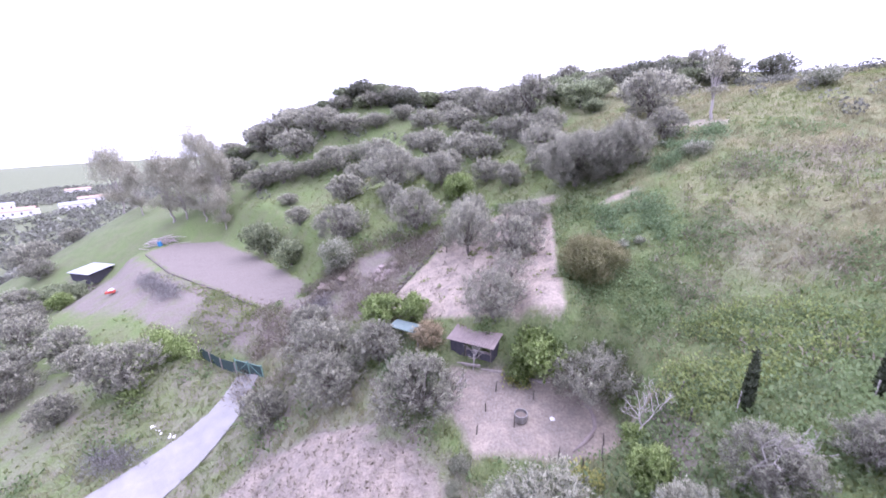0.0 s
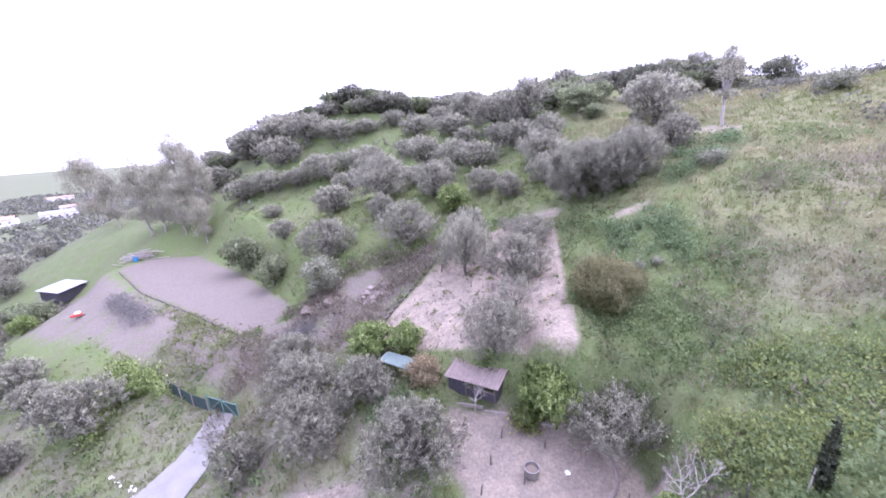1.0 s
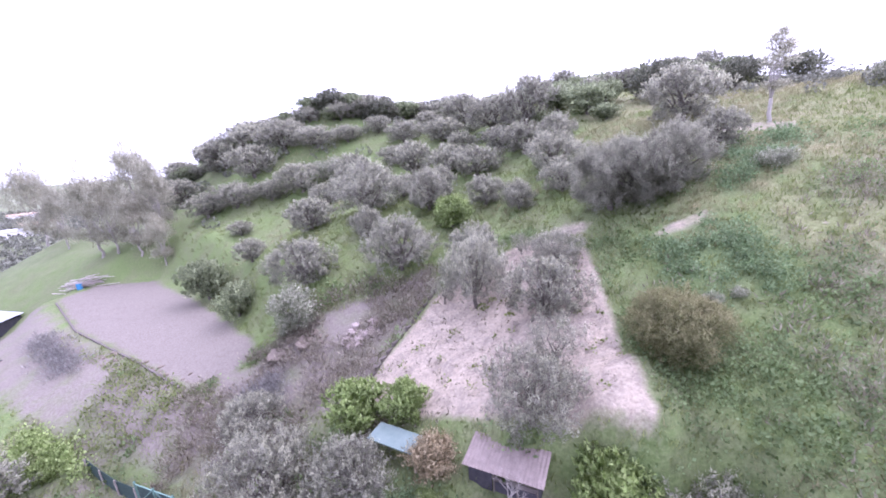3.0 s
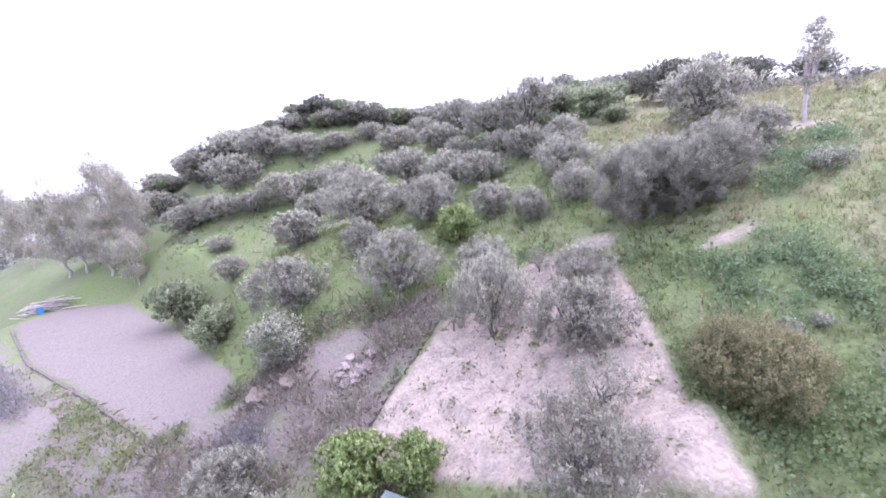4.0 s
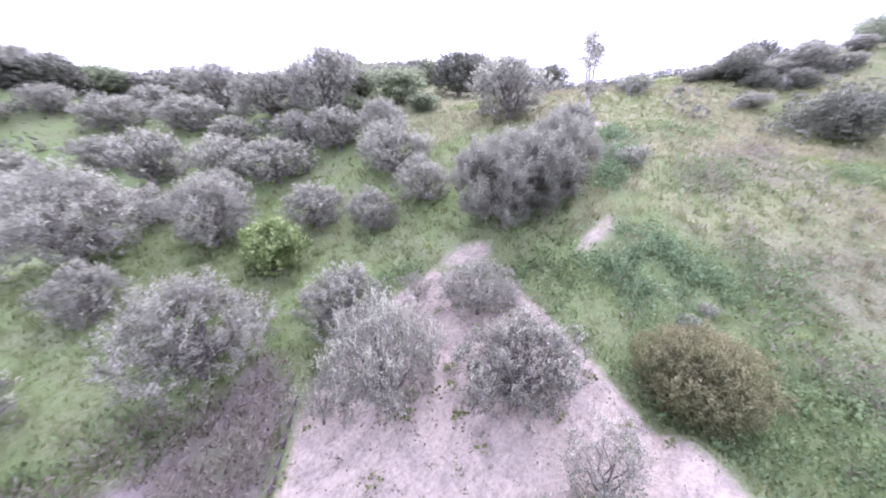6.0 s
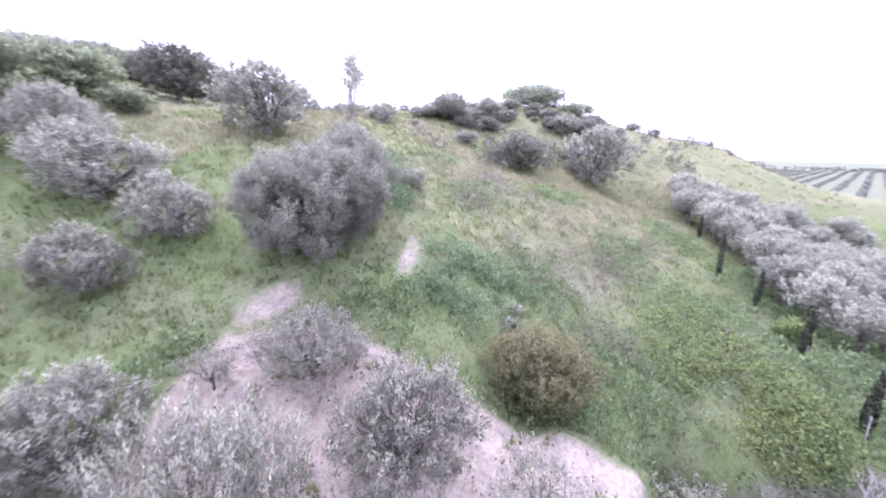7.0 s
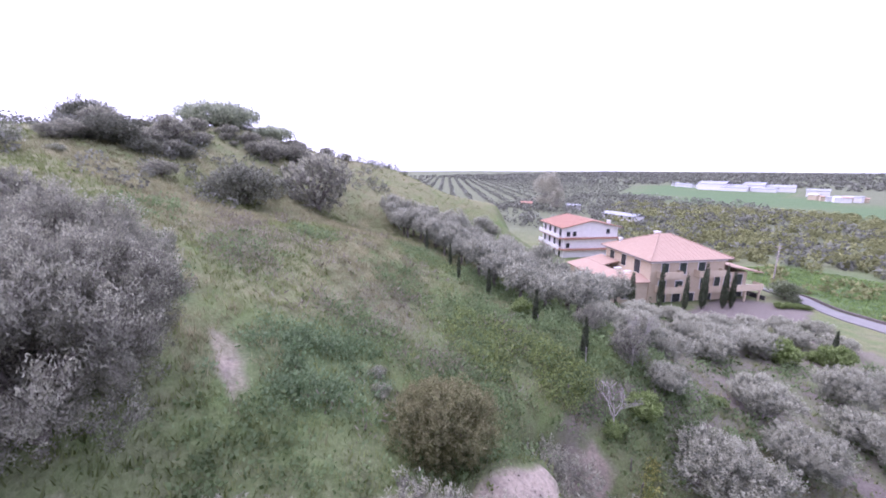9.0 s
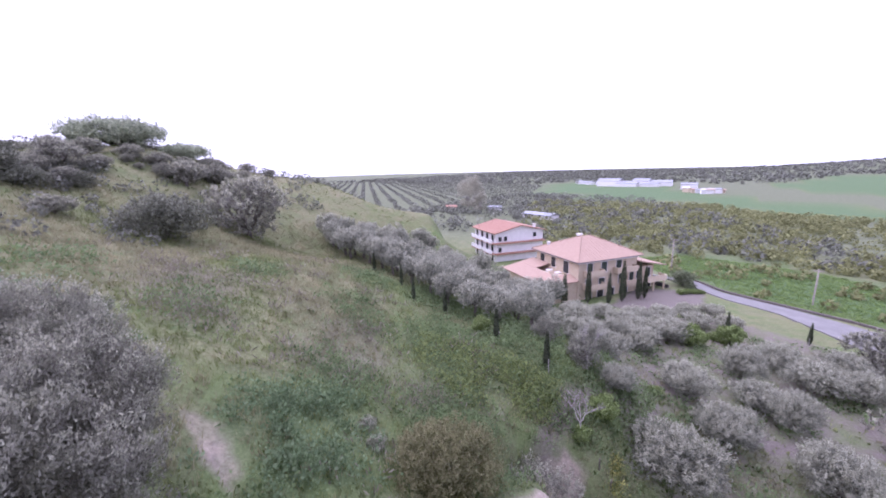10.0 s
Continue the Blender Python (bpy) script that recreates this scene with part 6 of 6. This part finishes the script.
clumps("dry_brush", "tangled grey-brown dry brush on the soil bank", x[keep], y[keep], r, 14, 0.34, 0.34, 0.12, TWIG, 0.3)
PRUNINGS = leaf_material("cut_branch", [(0.0, (0.14, 0.135, 0.125)), (1.0, (0.3, 0.295, 0.28))], 0.5, 0.8, 0.0)
r = np.random.default_rng(9)
a = r.random(300)
x, y = -51.5 + 12.0 * a + r.normal(size=300) * 0.7, 57.4 - 9.4 * a + r.normal(size=300) * 0.9
clumps("brush_heap", "heap of cut grey branches beside the field", x, y, r, 14, 0.3, 0.4, 0.07, PRUNINGS, 0.3)
a = r.random(160)
x, y = -32.6 + 2.5 * r.normal(size=160) * 0.6, 26.2 + r.normal(size=160) * 0.8
clumps("brush_heap", "heap of cut grey branches beside the lane", x, y, r, 14, 0.3, 0.35, 0.07, PRUNINGS, 0.3)
x, y = -16.4 + r.normal(size=190) * 1.1, 38.4 + r.normal(size=190) * 0.8
clumps("brush_heap", "heap of cut grey branches on the soil bank", x, y, r, 16, 0.34, 0.42, 0.06, PRUNINGS, 0.5)
# bright weeds along the foot of the slope
FOOT_WEEDS = [(23.3, 17.2), (19.1, 15.7), (12.1, 14.6), (12.3, 17.3), (15.8, 20.8), (20.6, 20.9)]
x, y, r = scatter(33, 2600, 11.1, 24.3, 13.6, 21.9)
keep = (inset(x, y, FOOT_WEEDS) > -0.6) & (np.sin(x * 1.1 + 2 * np.sin(y * 0.7)) + np.sin(y * 0.9) > -0.6)
clumps("foot_weeds", "bright yellow-green weeds along the slope's foot", x[keep], y[keep], r, 9, 0.3, 0.17, 0.34, FLOWER, 0.18)

# the ivy hedge that runs on from the net fence
IVY = [(-29.6, 36.6), (-33.4, 38.6), (-37.4, 40.4), (-36.2, 37.2), (-35.2, 34.4), (-34.9, 32.1)]
for (x1, y1), (x2, y2) in zip(IVY, IVY[1:]):
    a = r.random(60)
    x, y = x1 + (x2 - x1) * a + r.normal(size=60) * 0.3, y1 + (y2 - y1) * a + r.normal(size=60) * 0.3
    clumps("ivy_hedge", "yellow-green ivy climbing over the old fence", x, y, r, 16, 0.3, 0.24, 0.36, LIME_LEAF, 0.9, "hedge")
# grey-brown scrub in the middle of the slope
x, y, r = scatter(13, 420, 13, 42, 14, 36)
keep = (np.sin(x * 0.55 + 0.7) * np.sin(y * 0.6 + 1.1) > 0.25) & (open_ground(x, y) < -0.4)
clumps("slope_scrub", "grey-brown dead stalks among the slope's grass", x[keep], y[keep], r, 16, 0.32, 0.42, 0.09, TWIG, 0.35)
x, y, r = scatter(10, 500, -34, -24, 38, 48)
keep = inset(x, y, FIELD) < -0.5
clumps("bank_grass", "green grass strip below the tilled field", x[keep], y[keep], r, 10, 0.25, 0.25, 0.2, GRASS, 0.2)
x, y, r = scatter(11, 1200, -20, 0, 14, 26)
keep = inset(x, y, SANDY) > 0.2
clumps("sandy_tufts", "small dry tufts on the lower sandy ground", x[keep], y[keep], r, 7, 0.14, 0.14, 0.35, TWIG, 0.05)


def grove(name, label, x, y, r, per, spread, size, mat):
    """Tree crowns so far off that each is a small clump of sprays."""
    n = len(x) * per
    z = height(x, y)
    s = np.repeat(r.uniform(0.7, 1.4, len(x)), per)
    d = r.normal(size=(n, 3))
    d /= np.linalg.norm(d, axis=1)[:, None]
    p = np.stack([np.repeat(x, per), np.repeat(y, per), np.repeat(z, per)], 1) + d * (spread * s)[:, None] * np.array((1, 1, 0.75)) + np.stack([0 * s, 0 * s, spread * s * 0.75], 1)
    way = d + r.normal(size=(n, 3)) * 0.5
    way /= np.linalg.norm(way, axis=1)[:, None]
    side = np.cross(way, r.normal(size=(n, 3)))
    side /= np.linalg.norm(side, axis=1)[:, None] + 1e-6
    ln = (size * r.uniform(0.6, 1.4, n))[:, None]
    soft = d + r.normal(size=(n, 3)) * 0.25
    soft[:, 2] += 0.4
    soft /= np.linalg.norm(soft, axis=1)[:, None]
    v = np.stack([p - way * ln * 0.5 + side * ln * 0.45, p - way * ln * 0.5 - side * ln * 0.45, p + way * ln * 0.6], 1)
    turned = (np.cross(v[:, 1] - v[:, 0], v[:, 2] - v[:, 0]) * soft).sum(1) < 0
    v[turned] = v[turned][:, ::-1]
    return tagged(new(name, leaf_mesh(name, v.reshape(-1, 3), np.arange(n * 3).reshape(-1, 3), mat, np.repeat(soft, 3, 0))), label, "grove", kind="stuff")


ORCHARD_LEAF = leaf_material("orchard_leaf", [(0.0, (0.2, 0.21, 0.092)), (0.5, (0.265, 0.276, 0.122)), (1.0, (0.33, 0.34, 0.16))], 0.4, 0.9, 0.0, 0.28, 0.16)
# far leaves greyed: a little distance haze is put into the colour
HAZY_OLIVE_LEAF = leaf_material("hazy_olive_leaf", [(0.0, (0.135, 0.142, 0.114)), (1.0, (0.285, 0.292, 0.238))], 0.36, 0.9, 0.0, 0.35, 0.12)
x, y, r = scatter(20, 5200, -170, 130, -270, -62)
keep = (inset(x, y, PASTURES[0]) < -2) & (inset(x, y, PASTURES[2]) < -1) & (np.hypot(x - 30, y + 40) > 26) & (x < 60 + 0.4 * (-y - 60)) & ((y < -75) | (x < -25)) & (r.random(x.size) < 0.72 + 0.3 * np.sin(x * 0.05) * np.sin(y * 0.045 + 1))
grove("orchard", "dense yellow-green orchard behind the villa", x[keep], y[keep], r, 60, 1.55, 0.62, ORCHARD_LEAF)
x, y, r = scatter(30, 900, -120, 190, -330, -90)
keep = (inset(x, y, PASTURES[0]) < -2) & (inset(x, y, PASTURES[2]) < -3) & (x > 20 - 0.5 * (y + 220)) & (np.hypot(x - 40, y + 45) > 46)
grove("scrub_belt", "grey-green scrub between orchard and fields", x[keep], y[keep], r, 40, 2.2, 0.9, HAZY_OLIVE_LEAF)
# olive rows across the plain: trees 5.5 m apart in rows 14 m apart
along, across = np.meshgrid(np.arange(0, 760, 5.5), np.arange(-150, 420, 14.0))
along, across = along.ravel(), across.ravel()
r = np.random.default_rng(21)
x = 95 + along * 0.76 + across * 0.65 + r.normal(size=along.size) * 0.7
y = -185 - along * 0.65 + across * 0.76 + r.normal(size=along.size) * 0.7
keep = (inset(x, y, PASTURES[0]) < -4) & (y < -70) & (x > 55 + 0.25 * (-y - 60)) & (np.hypot(x - 50, y + 45) > 55)
grove("olive_grove", "olive grove planted in rows across the plain", x[keep], y[keep], r, 22, 1.9, 1.0, HAZY_OLIVE_LEAF)
x, y, r = scatter(22, 5200, -700, 900, -1700, -560)
keep = (inset(x, y, PASTURES[0]) < 0) & (inset(x, y, PASTURES[1]) < 0) & (np.hypot(x - 110, y + 540) > 80)
grove("far_wood", "dark woods along the far plain", x[keep], y[keep], r, 18, 3.6, 2.6, HAZY_OLIVE_LEAF)
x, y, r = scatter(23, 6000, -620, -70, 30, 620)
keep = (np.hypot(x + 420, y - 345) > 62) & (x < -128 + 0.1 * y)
grove("valley_grove", "olive groves and woods filling the valley below", x[keep], y[keep], r, 22, 2.6, 1.5, HAZY_OLIVE_LEAF)
x, y, r = scatter(24, 110, -58, 30, -90, -48)
keep = inset(x, y, PASTURES[2]) > 2.5
grove("young_trees", "young fruit trees dotted over the green meadow", x[keep], y[keep], r, 30, 1.0, 0.7, ORCHARD_LEAF)
x, y, r = scatter(25, 150, -120, 40, 72, 130)
keep = height(x, y) > 9
grove("crest_scrub", "scrub and small trees along the hill's crest", x[keep], y[keep], r, 110, 1.3, 0.34, HAZY_OLIVE_LEAF)
x, y, r = scatter(26, 900, 40, 125, -20, 70)
keep = (height(x, y) > 17) & (np.sin(x * 0.2) * np.sin(y * 0.17) > -0.3)
grove("ridge_scrub", "low grey scrub on the ridge", x[keep], y[keep], r, 70, 0.8, 0.24, HAZY_OLIVE_LEAF)
